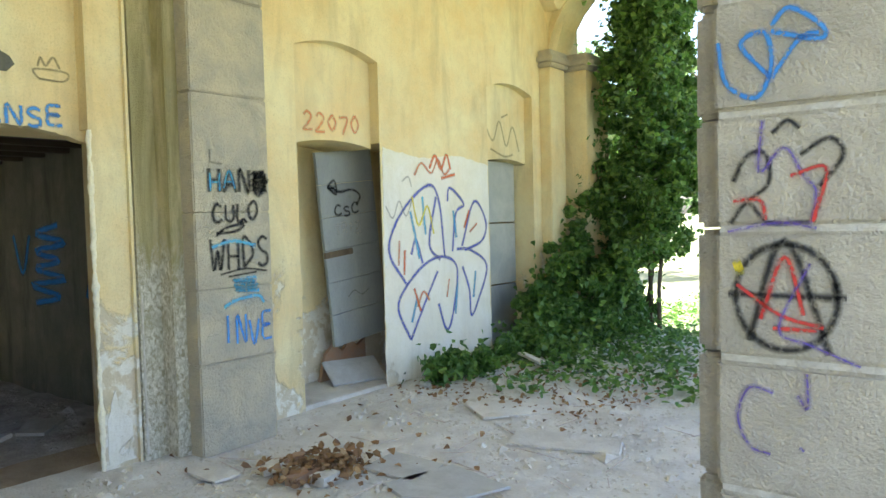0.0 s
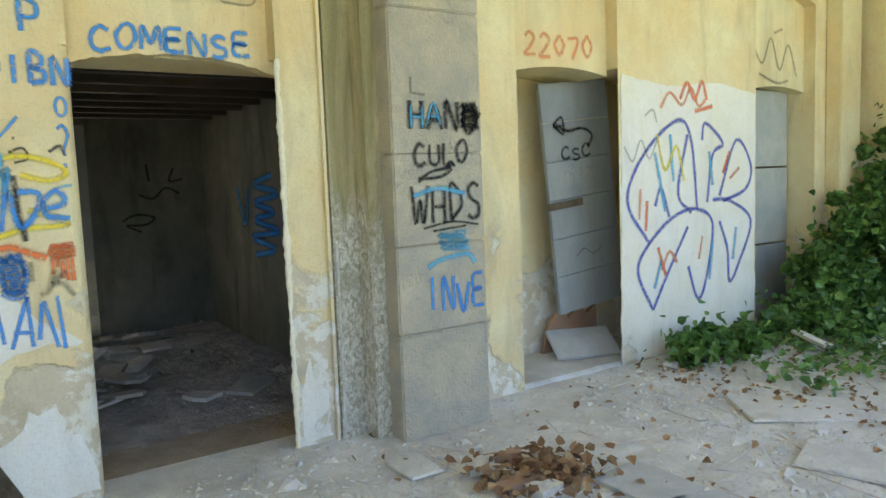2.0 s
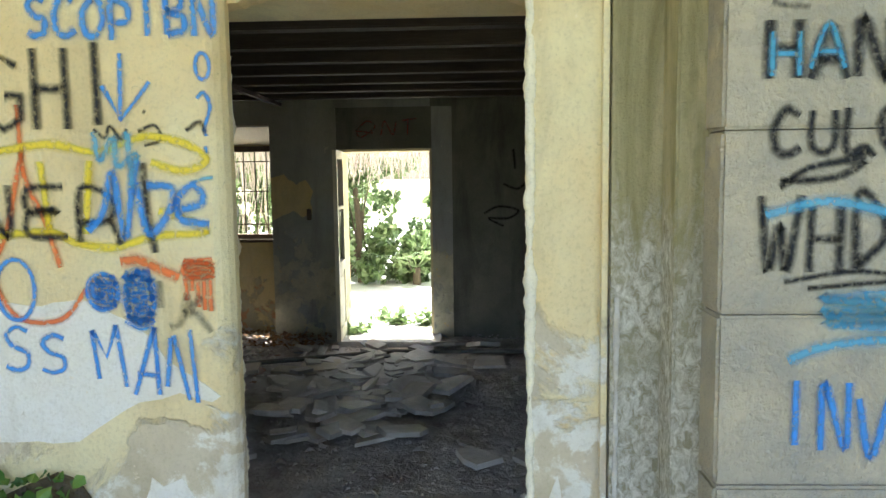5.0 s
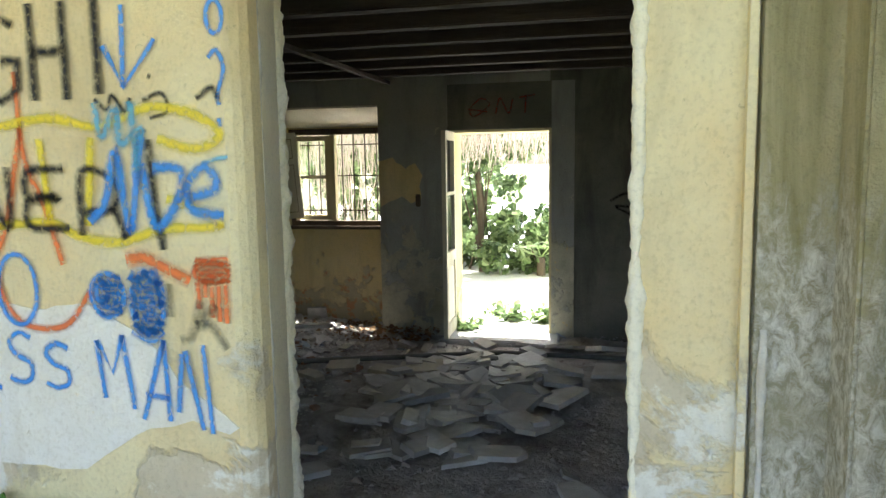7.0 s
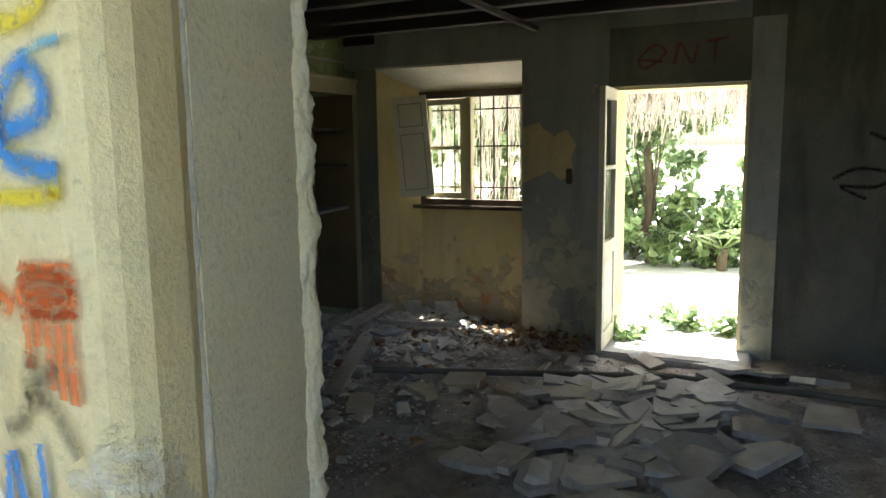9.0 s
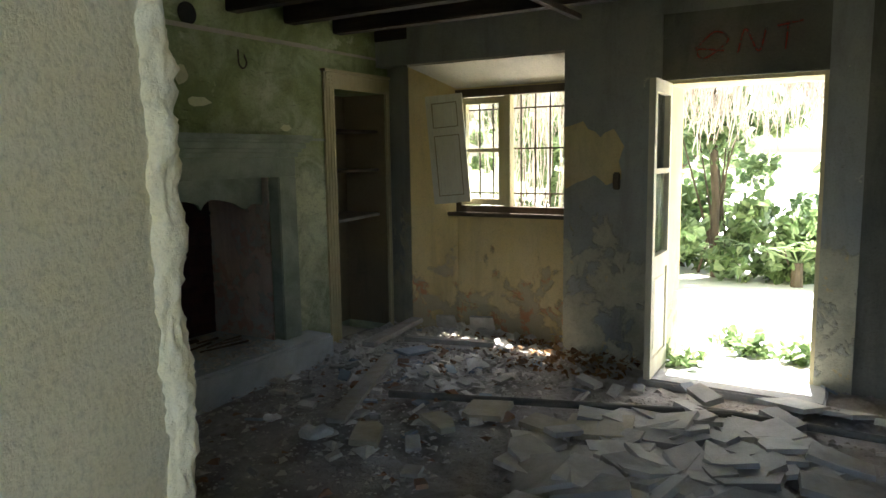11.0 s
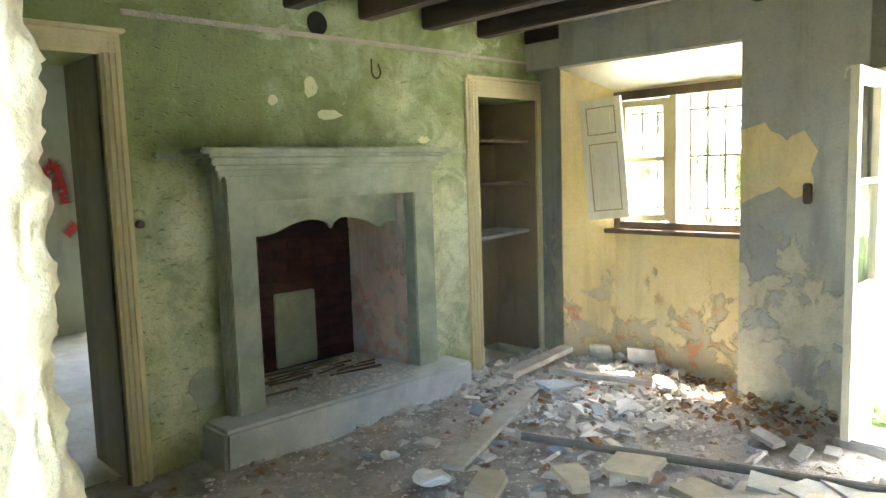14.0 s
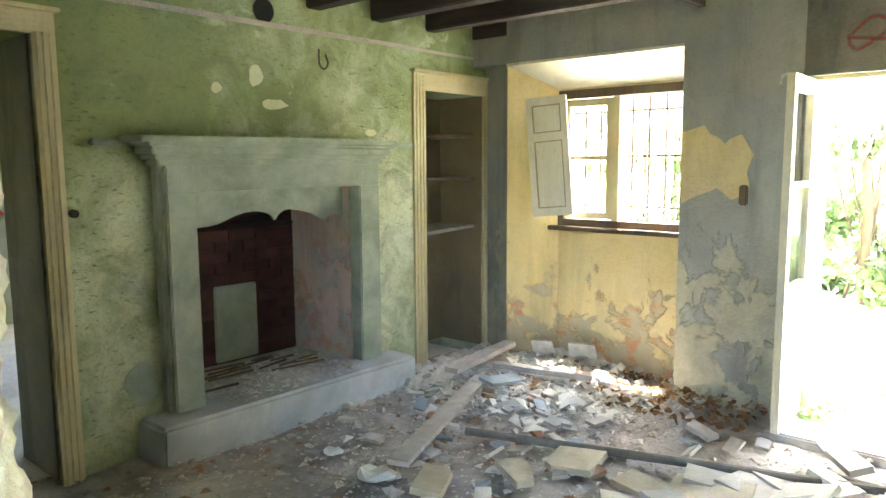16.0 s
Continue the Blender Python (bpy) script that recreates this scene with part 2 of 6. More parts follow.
M_WHITEPAINT = simple("aged_white_paint", (0.78, 0.74, 0.60), (0.70, 0.64, 0.46), 6, 70, 0.55, 0.3, stretch=(1, 1, 0.3))
M_GRIME = simple("grimy_cream_paint", (0.46, 0.39, 0.23), (0.34, 0.28, 0.17), 8, 60, 0.7, 0.3)
M_FLAKE = simple("pale_yellow_old_coat", (0.76, 0.75, 0.48), (0.68, 0.68, 0.42), 9, 70, 0.9, 0.4)
M_DARKWOOD = simple("bare_dark_wood", (0.16, 0.12, 0.08), (0.10, 0.075, 0.05), 6, 60, 0.8, 0.5, stretch=(1, 1, 0.2))
M_PLANK = simple("dusty_grey_plank", (0.42, 0.40, 0.37), (0.32, 0.29, 0.25), 8, 60, 0.9, 0.5, vary=0.2)
M_TILE = simple("broken_terrazzo_slab", (0.60, 0.575, 0.53), (0.42, 0.395, 0.355), 5, 120, 0.55, 0.5, vary=0.6)
M_CREAMSLAB = simple("pale_cream_slab", (0.54, 0.49, 0.37), (0.42, 0.37, 0.27), 6, 100, 0.7, 0.4, vary=0.2)
M_TERRA = simple("broken_terracotta", (0.42, 0.23, 0.13), (0.36, 0.27, 0.2), 7, 90, 0.9, 0.5, vary=0.3)
M_MARBLE = simple("grey_marble_slab", (0.52, 0.53, 0.52), (0.42, 0.42, 0.41), 6, 80, 0.7, 0.3)
M_DOOR = simple("peeling_blue_grey_door_paint", (0.34, 0.36, 0.36), (0.28, 0.30, 0.31), 4, 70, 0.7, 0.35, stretch=(1, 1, 0.4))
M_BOARD = simple("pale_blue_grey_boarding", (0.50, 0.51, 0.47), (0.40, 0.42, 0.40), 4, 70, 0.8, 0.4)
M_IRON = simple("rusty_iron", (0.10, 0.07, 0.05), (0.06, 0.05, 0.045), 20, 90, 0.7, 0.5, metal=0.4)
M_PIPE = simple("dusty_grey_pipe", (0.14, 0.14, 0.12), (0.2, 0.19, 0.16), 8, 60, 0.7, 0.3)
M_BARK = simple("brown_bark", (0.16, 0.12, 0.08), (0.09, 0.07, 0.05), 10, 50, 0.95, 0.9, stretch=(1, 1, 0.3))
M_TWIG = simple("dry_vine_stems", (0.66, 0.58, 0.52), (0.48, 0.40, 0.35), 10, 50, 0.95, 0.4)
M_BLACKHOLE = simple("hole_shade_black", (0.02, 0.02, 0.018), (0.03, 0.028, 0.024), 10, 50, 1.0, 0.2)
M_PLASTIC = simple("crumpled_white_paper", (0.8, 0.8, 0.78), (0.7, 0.7, 0.68), 10, 50, 0.5, 0.3)
M_BLUETILE = simple("pale_blue_slate", (0.36, 0.41, 0.46), (0.3, 0.34, 0.39), 10, 50, 0.6, 0.3)


def leaf_material(name, c1, c2, c3, rough=0.35, trans=0.42):
    m, nt, b = base_material(name, rough)
    rnd = nt.nodes.new("ShaderNodeNewGeometry").outputs["Random Per Island"]
    cr = nt.nodes.new("ShaderNodeValToRGB")
    cr.color_ramp.elements[0].color, cr.color_ramp.elements[1].color = (*c1, 1), (*c3, 1)
    cr.color_ramp.elements.new(0.55).color = (*c2, 1)
    nt.links.new(rnd, cr.inputs[0])
    nt.links.new(cr.outputs[0], b.inputs["Base Color"])
    b.inputs["Specular IOR Level"].default_value = 0.5
    tr = nt.nodes.new("ShaderNodeBsdfTranslucent")
    nt.links.new(cr.outputs[0], tr.inputs[0])
    mx = nt.nodes.new("ShaderNodeMixShader")
    mx.inputs[0].default_value = trans
    nt.links.new(b.outputs[0], mx.inputs[1])
    nt.links.new(tr.outputs[0], mx.inputs[2])
    nt.links.new(mx.outputs[0], nt.nodes["Material Output"].inputs[0])
    return m


M_IVY = leaf_material("ivy_leaf", (0.06, 0.13, 0.03), (0.12, 0.25, 0.05), (0.24, 0.38, 0.09))
M_LEAF = leaf_material("shrub_leaf", (0.10, 0.15, 0.06), (0.20, 0.29, 0.11), (0.36, 0.44, 0.22), 0.4, 0.4)
M_DRY = leaf_material("dry_leaf", (0.16, 0.09, 0.045), (0.30, 0.17, 0.08), (0.42, 0.28, 0.14), 0.8, 0.15)
M_GLASS, gnt, gb = base_material("dusty_window_glass", 0.1)
gb.inputs["Transmission Weight"].default_value = 1.0
gb.inputs["Base Color"].default_value = (0.9, 0.93, 0.9, 1)
gb.inputs["IOR"].default_value = 1.05


def spray(name, col, solid=0.9):
    """Sprayed paint: a thin coat that breaks up on the grain and thins towards the edge of its line."""
    m, nt, b = base_material(name, 0.75)
    b.inputs["Base Color"].default_value = (*col, 1)
    uv = nt.nodes.new("ShaderNodeSeparateXYZ")
    nt.links.new(nt.nodes.new("ShaderNodeTexCoord").outputs["UV"], uv.inputs[0])
    edge = math_node(nt, "SUBTRACT", 1.0, math_node(nt, "ABSOLUTE", math_node(nt, "SUBTRACT", math_node(nt, "MULTIPLY", uv.outputs[1], 2.0), 1.0), 0.0))
    soft = ramp_node(nt, edge, 0.0, 0.85)
    grain = ramp_node(nt, noise_node(nt, 45, 4, 0.7), 0.25, 0.5)
    fac = math_node(nt, "MULTIPLY", math_node(nt, "MULTIPLY", soft, grain), solid)
    tr = nt.nodes.new("ShaderNodeBsdfTransparent")
    mx = nt.nodes.new("ShaderNodeMixShader")
    nt.links.new(fac, mx.inputs[0])
    nt.links.new(tr.outputs[0], mx.inputs[1])
    nt.links.new(b.outputs[0], mx.inputs[2])
    nt.links.new(mx.outputs[0], nt.nodes["Material Output"].inputs[0])
    return m


S_BLUE = spray("blue_spray", (0.05, 0.28, 0.76))
S_NAVY = spray("dark_blue_spray", (0.09, 0.12, 0.48), 0.85)
S_SKY = spray("sky_blue_spray", (0.12, 0.45, 0.70), 0.7)
S_BLACK = spray("black_spray", (0.02, 0.02, 0.022))
S_GREY = spray("faded_black_spray", (0.05, 0.05, 0.05), 0.5)
S_RED = spray("red_spray", (0.60, 0.05, 0.04))
S_DIMRED = spray("faded_red_spray", (0.60, 0.07, 0.05), 0.65)
S_ORANGE = spray("orange_spray", (0.80, 0.18, 0.04), 0.8)
S_SALMON = spray("faded_orange_spray", (0.82, 0.27, 0.10), 0.65)
S_YELLOW = spray("yellow_spray", (0.85, 0.68, 0.03), 0.8)
S_PURPLE = spray("purple_spray", (0.17, 0.11, 0.42), 0.65)
S_WHITE = spray("white_spray", (0.7, 0.72, 0.72), 0.6)


# ---- mesh helpers ----
def mesh_of(name, bm, mat):
    bmesh.ops.recalc_face_normals(bm, faces=bm.faces)
    me = bpy.data.meshes.new(name)
    bm.to_mesh(me)
    bm.free()
    me.materials.append(mat)
    return me


def part(name, bm, mat, parent=None, label=""):
    ob = new(name, mesh_of(name, bm, mat))
    if parent:
        ob.parent = parent
    if label:
        ob["label"] = label
    return ob


def thing(name, bm, mat, label, category, group="", kind=""):
    return tagged(part(name, bm, mat), label, category, group, kind)


def holder(name, place, label, category, group="", kind="", rz=0):
    ob = tagged(new(name), label, category, group, kind)
    ob.matrix_basis = pose(*place, 0, 0, rz)
    return ob


def box(bm, x0, x1, y0, y1, z0, z1, bevel=0.0):
    m = Matrix.Translation(((x0 + x1) / 2, (y0 + y1) / 2, (z0 + z1) / 2)) @ Matrix.Diagonal((abs(x1 - x0), abs(y1 - y0), abs(z1 - z0), 1))
    got = bmesh.ops.create_cube(bm, size=1, matrix=m)
    if bevel:
        edges = list({e for v in got["verts"] for e in v.link_edges})
        bmesh.ops.bevel(bm, geom=edges, offset=bevel, segments=2, affect="EDGES")
    return bm


def boxes(*rows, bevel=0.0):
    bm = bmesh.new()
    for r in rows:
        box(bm, *r, bevel=bevel)
    return bm


def prism(bm, pts, axis, lo, hi):
    """Extrudes the polygon pts (in the other two axes, in order) from lo to hi along axis."""
    def at(p, v):
        return {"x": (v, p[0], p[1]), "y": (p[0], v, p[1]), "z": (p[0], p[1], v)}[axis]
    a = [bm.verts.new(at(p, lo)) for p in pts]
    b = [bm.verts.new(at(p, hi)) for p in pts]
    bm.faces.new(a)
    bm.faces.new(b)
    for i in range(len(pts)):
        k = (i + 1) % len(pts)
        bm.faces.new((a[i], a[k], b[k], b[i]))
    return bm


def arch(y0, y1, spring, crown, n=12):
    return [(y0 + (y1 - y0) * i / n, spring + (crown - spring) * (1 - (2 * i / n - 1) ** 2)) for i in range(n + 1)]


def tube(bm, p, q, r0, r1=None, n=8):
    p, q = Vector(p), Vector(q)
    m = Matrix.Translation((p + q) / 2) @ (q - p).to_track_quat("Z", "Y").to_matrix().to_4x4()
    bmesh.ops.create_cone(bm, cap_ends=True, segments=n, radius1=r0, radius2=r0 if r1 is None else r1, depth=(q - p).length, matrix=m)
    return bm


def rough_edges(bm, amount, scale=9.0):
    for v in bm.verts:
        v.co += amount * (noise.noise_vector(v.co * scale))
    return bm


# ---- front wall with its door bays ----
FX, IX, PX = -4.61, -5.33, -4.73
FIRE, BACK, OUT = -1.75, -9.45, -9.9
TOP = 5.4
bm = boxes((IX, FX, -6.0, 0.84, -0.2, TOP), (IX, FX, 2.45, 3.95, -0.2, TOP), (IX, FX, 5.9, 6.87, -0.2, TOP), (IX, FX, 5.0, 5.9, 2.42, TOP), (IX - 0.12, IX - 0.001, 3.9, 5.95, -0.2, 2.9), (IX, FX, 7.9, 9.2, -0.2, TOP))
prism(bm, [(FX, 0.84), (FX, 1.03), (FX - 0.012, 1.05), (FX - 0.035, 1.068), (FX - 0.07, 1.080), (FX - 0.15, 1.068), (FX - 0.19, 1.042), (IX, 0.842)], "z", -0.2, 2.325)
prism(bm, [(FX, 2.15), (FX, 2.45), (IX, 2.448)], "z", -0.2, 2.325)
prism(bm, [(FX, 5.0), (FX, 5.9), (IX, 5.898)], "z", -0.2, 2.42)
box(bm, IX, PX - 0.1, 0.84, 2.45, 2.325, TOP)
head = [(y, z + 0.012 * noise.noise(Vector((y * 21, 0.4, 0.0))) + 0.008 * noise.noise(Vector((y * 55, 2.4, 0.0)))) for y, z in arch(1.02, 2.2, 2.245, 2.335, 40)]
prism(bm, [(0.84, TOP), (0.84, 2.325)] + head + [(2.45, 2.325), (2.45, TOP)], "x", PX - 0.1, PX)
box(bm, PX, FX, 0.84, 1.07, 2.325, TOP)
box(bm, PX, FX, 2.15, 2.45, 2.325, TOP)
prism(bm, arch(1.07, 2.15, 3.2, 3.3) + [(2.15, TOP), (1.07, TOP)], "x", PX, FX)
for y0, y1, zt in ((3.95, 5.0, 2.37), (6.87, 7.9, 2.34)):
    prism(bm, arch(y0 + 0.08, y1, zt, zt + 0.05) + [(y1, TOP), (y0 + 0.08, TOP)], "x", IX, PX)
    prism(bm, arch(y0, y1, 3.2, 3.3) + [(y1, TOP), (y0, TOP)], "x", PX, FX)
    box(bm, IX, PX, y0, y0 + 0.08, -0.2, TOP)
thing("wall_front", bm, M_FACADE, "peeling yellow limewashed facade wall with arched door recesses", "wall", kind="structure")

# broken plaster lips along the doorway
def lip(name, pts, depth, mat, label, size=0.010, n=26):
    """A ragged thickness of plaster along an upright edge: a thin post worn by noise at three scales."""
    b = bmesh.new()
    z0, z1 = pts[0][2], pts[-1][2]
    rows = int((z1 - z0) / 0.012)
    g = []
    for i in range(rows + 1):
        z = z0 + (z1 - z0) * i / rows
        row = []
        for k in range(n):
            an = 2 * math.pi * k / n
            c = Vector((pts[0][0] + size * depth * math.cos(an), pts[0][1] + size * math.sin(an), z))
            w = noise.noise(c * 6) * 0.9 + noise.noise(c * 22) * 0.6 + noise.noise(c * 70) * 0.35
            r = 1 + 0.75 * w
            row.append(b.verts.new((pts[0][0] + size * depth * r * math.cos(an), pts[0][1] + size * r * math.sin(an), z + 0.006 * noise.noise(c * 50))))
        g.append(row)
    for i in range(rows):
        for k in range(n):
            b.faces.new((g[i][k], g[i][(k + 1) % n], g[i + 1][(k + 1) % n], g[i + 1][k])).smooth = True
    return thing(name, b, mat, label, "plaster edge", kind="structure")


def jagged(pts, amp=0.03, step=0.05):
    out = []
    for p, q in zip(pts, pts[1:] + pts[:1]):
        n = max(1, int((Vector(q) - Vector(p)).length / step))
        for i in range(n):
            c = Vector(p).lerp(Vector(q), i / n)
            w = noise.noise_vector(Vector((c.x * 7, c.y * 7, 1.0))) + 0.6 * noise.noise_vector(Vector((c.x * 19, c.y * 19, 2.0)))
            out.append((c.x + amp * w.x, c.y + amp * w.y))
    return out


def patch(name, pts, x, mat, label, amp=0.018):
    """A thin coat of plaster with a ragged outline."""
    ring_ = jagged(pts, amp)
    b = bmesh.new()
    top = [b.verts.new((x + 0.006, *q)) for q in ring_]
    low = [b.verts.new((x - 0.002, *q)) for q in ring_]
    for tri in tessellate_polygon([[Vector((q[0], q[1], 0)) for q in ring_]]):
        b.faces.new([top[i] for i in tri])
    for i in range(len(ring_)):
        k = (i + 1) % len(ring_)
        b.faces.new((top[i], top[k], low[k], low[i]))
    return thing(name, b, mat, label, "plaster", kind="structure")


lip("plaster_edge", [(FX - 0.006, 2.155, 0.0), (FX, 2.15, 1.1), (FX, 2.15, 2.32)], 1.0, M_JAMB, "ragged broken plaster edge of the doorway", 0.017)
lip("plaster_edge", [(FX - 0.195, 1.036, 0.0), (FX - 0.195, 1.036, 1.1), (FX - 0.195, 1.036, 2.32)], 1.0, M_MORTAR, "white crumbling plaster crack down the doorway side", 0.011)
lip("plaster_edge", [(IX + 0.01, 0.85, 0.0), (IX + 0.01, 0.85, 1.3), (IX + 0.01, 0.85, 2.32)], 1.0, M_JAMB, "rough broken inner plaster edge of the doorway", 0.034, 48)
lip("plaster_edge", [(FX - 0.12, 4.035, 0.0), (FX - 0.12, 4.035, 1.3), (FX - 0.12, 4.035, 2.35)], 0.5, M_MORTAR, "chipped white plaster edge of a doorway")

# patched white coat between the two far bays, and beside the doors
patch("plaster_patch", [(5.0, 0.02), (6.85, 0.02), (6.85, 2.28), (6.3, 2.36), (5.6, 2.30), (5.03, 2.38)], FX, M_PANEL, "whitish patched plaster coat on the wall between two bays")
patch("plaster_patch", [(-1.5, 1.25), (0.39, 1.18), (0.54, 1.21), (0.70, 1.12), (0.85, 0.97), (1.03, 0.84), (1.0, 0.82), (0.88, 0.86), (0.74, 0.83), (0.57, 0.73), (0.49, 0.67), (0.34, 0.67), (-1.5, 0.7)], FX, M_PANEL, "white coat of bare plaster beside the doorway")
patch("plaster_patch", [(0.66, 0.05), (0.63, 0.36), (0.72, 0.44), (0.76, 0.54), (0.80, 0.50), (0.88, 0.53), (0.92, 0.46), (0.92, 0.40), (0.99, 0.38), (1.03, 0.26), (1.045, 0.05)], FX, M_PANEL, "white low plaster patch at the door corner", 0.035)
patch("plaster_patch", [(2.19, 0.03), (2.19, 0.35), (2.25, 0.55), (2.28, 0.38), (2.36, 0.30), (2.39, 0.03)], FX, M_PANEL, "white low plaster patch beside the pilaster")
b = bmesh.new()
prism(b, [(FX - 0.20, 1.034), (IX + 0.004, 0.844), (IX + 0.002, 0.854), (FX - 0.20, 1.045)], "z", -0.02, 2.322)
thing("plaster_jamb", b, M_JAMB, "cream plaster on the splayed doorway side", "plaster", kind="structure")

# pilaster of stone between the first two bays
pil = holder("pilaster_1", (0, 0, 0), "weathered stone pilaster with green stained side strips", "pilaster", kind="structure")
part("backing_strip", boxes((FX, -4.565, 2.43, 2.69, 0.0, TOP)), M_MOSSY, pil, "mossy grey strip of crumbling render")
part("side_strip", boxes((FX, -4.40, 2.60, 2.72, 0.0, TOP), bevel=0.008), M_MOSSY, pil, "dark green stained stone strip")
for z0, z1 in ((0.0, 0.66), (0.664, 1.196), (1.2, 1.75), (1.754, 2.6), (2.604, 3.3), (3.304, TOP)):
    part("stone_block", boxes((FX, -4.25, 2.69, 3.35, z0, z1), bevel=0.01), M_STONE, pil)
part("side_strip", boxes((FX, -4.50, 3.35, 3.45, 0.0, TOP), bevel=0.008), M_FACADE, pil)
part("moulding", boxes((FX, -4.575, 2.40, 2.42, 0.0, TOP)), M_FACADE, pil)
lip("plaster_edge", [(-4.56, 2.45, 0.05), (-4.56, 2.47, 0.7), (-4.56, 2.44, 1.2)], 0.5, M_MORTAR, "ragged edge of fallen plaster beside the pilaster")

# end pilasters with capitals, vault and the far arch
for y0, y1, px in ((8.1, 8.5, -4.45), (8.62, 9.3, -4.2)):
    p2 = holder("pilaster_2", (0, 0, 0), "yellow plastered pilaster with a moulded capital", "pilaster", kind="structure")
    part("shaft", boxes((FX, px, y0, y1, 0, 3.6), bevel=0.01), M_FACADE, p2)
    part("capital", boxes((FX, px + 0.04, y0 - 0.04, y1 + 0.04, 3.6, 3.66), (FX, px + 0.07, y0 - 0.07, y1 + 0.07, 3.664, 3.74), (FX, px + 0.03, y0 - 0.03, y1 + 0.03, 3.744, 3.82), bevel=0.012), M_STONE, p2, "moulded stone capital")


def vault(y0, y1, x0, x1, spring, crown, name):
    """A groin vault over one bay, as a height field: the higher of two crossing barrels."""
    n = 24
    b = bmesh.new()
    g = []
    for i in range(n + 1):
        row = []
        for j in range(n + 1):
            u, v = 2 * i / n - 1, 2 * j / n - 1
            h = spring + (crown - spring) * max(math.sqrt(max(0, 1 - u * u)), math.sqrt(max(0, 1 - v * v)))
            row.append(b.verts.new((x0 + (x1 - x0) * i / n, y0 + (y1 - y0) * j / n, h)))
        g.append(row)
    for i in range(n):
        for j in range(n):
            b.faces.new((g[i][j], g[i + 1][j], g[i + 1][j + 1], g[i][j + 1]))
    return thing(name, b, M_FACADE, "cross-vaulted yellow plaster ceiling of the portico", "ceiling", kind="structure")


VX0, VX1 = FX, 0.0
vault(-2.6, 2.95, VX0, VX1, 3.75, 5.3, "ceiling_portico_1")
vault(2.95, 8.5, VX0, VX1, 3.75, 5.3, "ceiling_portico_2")
bm = bmesh.new()
for yc, w in ((-2.6, 0.25), (2.95, 0.25), (8.65, 0.3)):
    pts = [(VX0 + (VX1 - VX0) * (0.5 - 0.5 * math.cos(math.pi * i / 20)), 3.75 + 1.45 * math.sin(math.pi * i / 20)) for i in range(21)]
    pts2 = [(x, z + 0.25) for x, z in pts]
    for i in range(20):
        prism(bm, [pts[i], pts[i + 1], pts2[i + 1], pts2[i]], "y", yc - w, yc + w)
thing("trim_arch", bm, M_FACADE, "plastered cross arches that carry the portico vault", "arch", kind="structure")
# Unseen slab, added to keep the sun out of rooms and portico.
thing("roof", boxes((-10.2, 0.7, -6.5, 9.3, 5.5, 5.7)), M_CONC, "unseen flat slab added over the building to keep the sun out", "roof", kind="structure")

# outer piers of the arcade, laid in blocks
def pier(y0, with_blocks):
    p = holder("pier_%d" % (1 if with_blocks else 2), (0, 0, 0), "grey sandstone block pier with pale mortar joints", "pier", kind="structure")
    zs = [0.0, 0.16, 0.64, 1.127, 1.60, 2.01, 2.42, 2.9, 3.4, 3.9]
    part("mortar_core", boxes((-0.605, 0.33, y0 + 0.015, y0 + 0.62, 0, 3.9)), M_MORTAR, p, "pale lime mortar")
    for z0, z1 in zip(zs[:-1], zs[1:]):
        g = 0.012
        b = boxes((-0.62, 0.345, y0, y0 + 0.635, z0 + g, z1 - g), bevel=0.014)
        part("stone_block", rough_edges(b, 0.005, 6), M_PIER, p)
    for z0, z1 in zip(zs[:-1], zs[1:]):
        b = boxes((-0.72, -0.6, y0 + 0.10, y0 + 0.55, z0 + 0.004, z1 - 0.004), bevel=0.02)
        part("side_block", rough_edges(b, 0.01, 5), M_PIER, p)
    part("plinth", boxes((-0.76, 0.40, y0 - 0.03, y0 + 0.68, 0.0, 0.15), bevel=0.02), M_PIER, p)
    return p


pier(2.49, True)
pier(-2.9, False)
pier(8.3, False)
bm = bmesh.new()
for y0, y1 in ((-2.28, 2.49), (3.12, 8.3)):
    pts = [(y0 + (y1 - y0) * (0.5 - 0.5 * math.cos(math.pi * i / 20)), 3.6 + 1.2 * math.sin(math.pi * i / 20)) for i in range(21)]
    prism(bm, pts + [(y1, 5.5), (y0, 5.5)], "x", -0.4, 0.25)
for y0, y1 in ((2.49, 3.12), (8.3, 9.2), (-2.9, -2.28)):
    box(bm, -0.4, 0.25, y0, y1, 3.9, 5.5)
thing("wall_arcade", bm, M_FACADE, "yellow plastered arcade wall over the piers", "wall", kind="structure")
thing("wall_portico_end", boxes((FX, 0.3, -3.2, -2.9, -0.2, 5.5)), M_FACADE, "plain yellow end wall of the portico", "wall", kind="structure")

# ---- ground and floors ----
bm = bmesh.new()
bmesh.ops.create_grid(bm, x_segments=40, y_segments=40, size=700, matrix=Matrix.Translation((0, 0, -0.12)))
thing("ground", bm, M_GRASS, "sunlit garden ground of grass and earth", "ground", kind="structure")


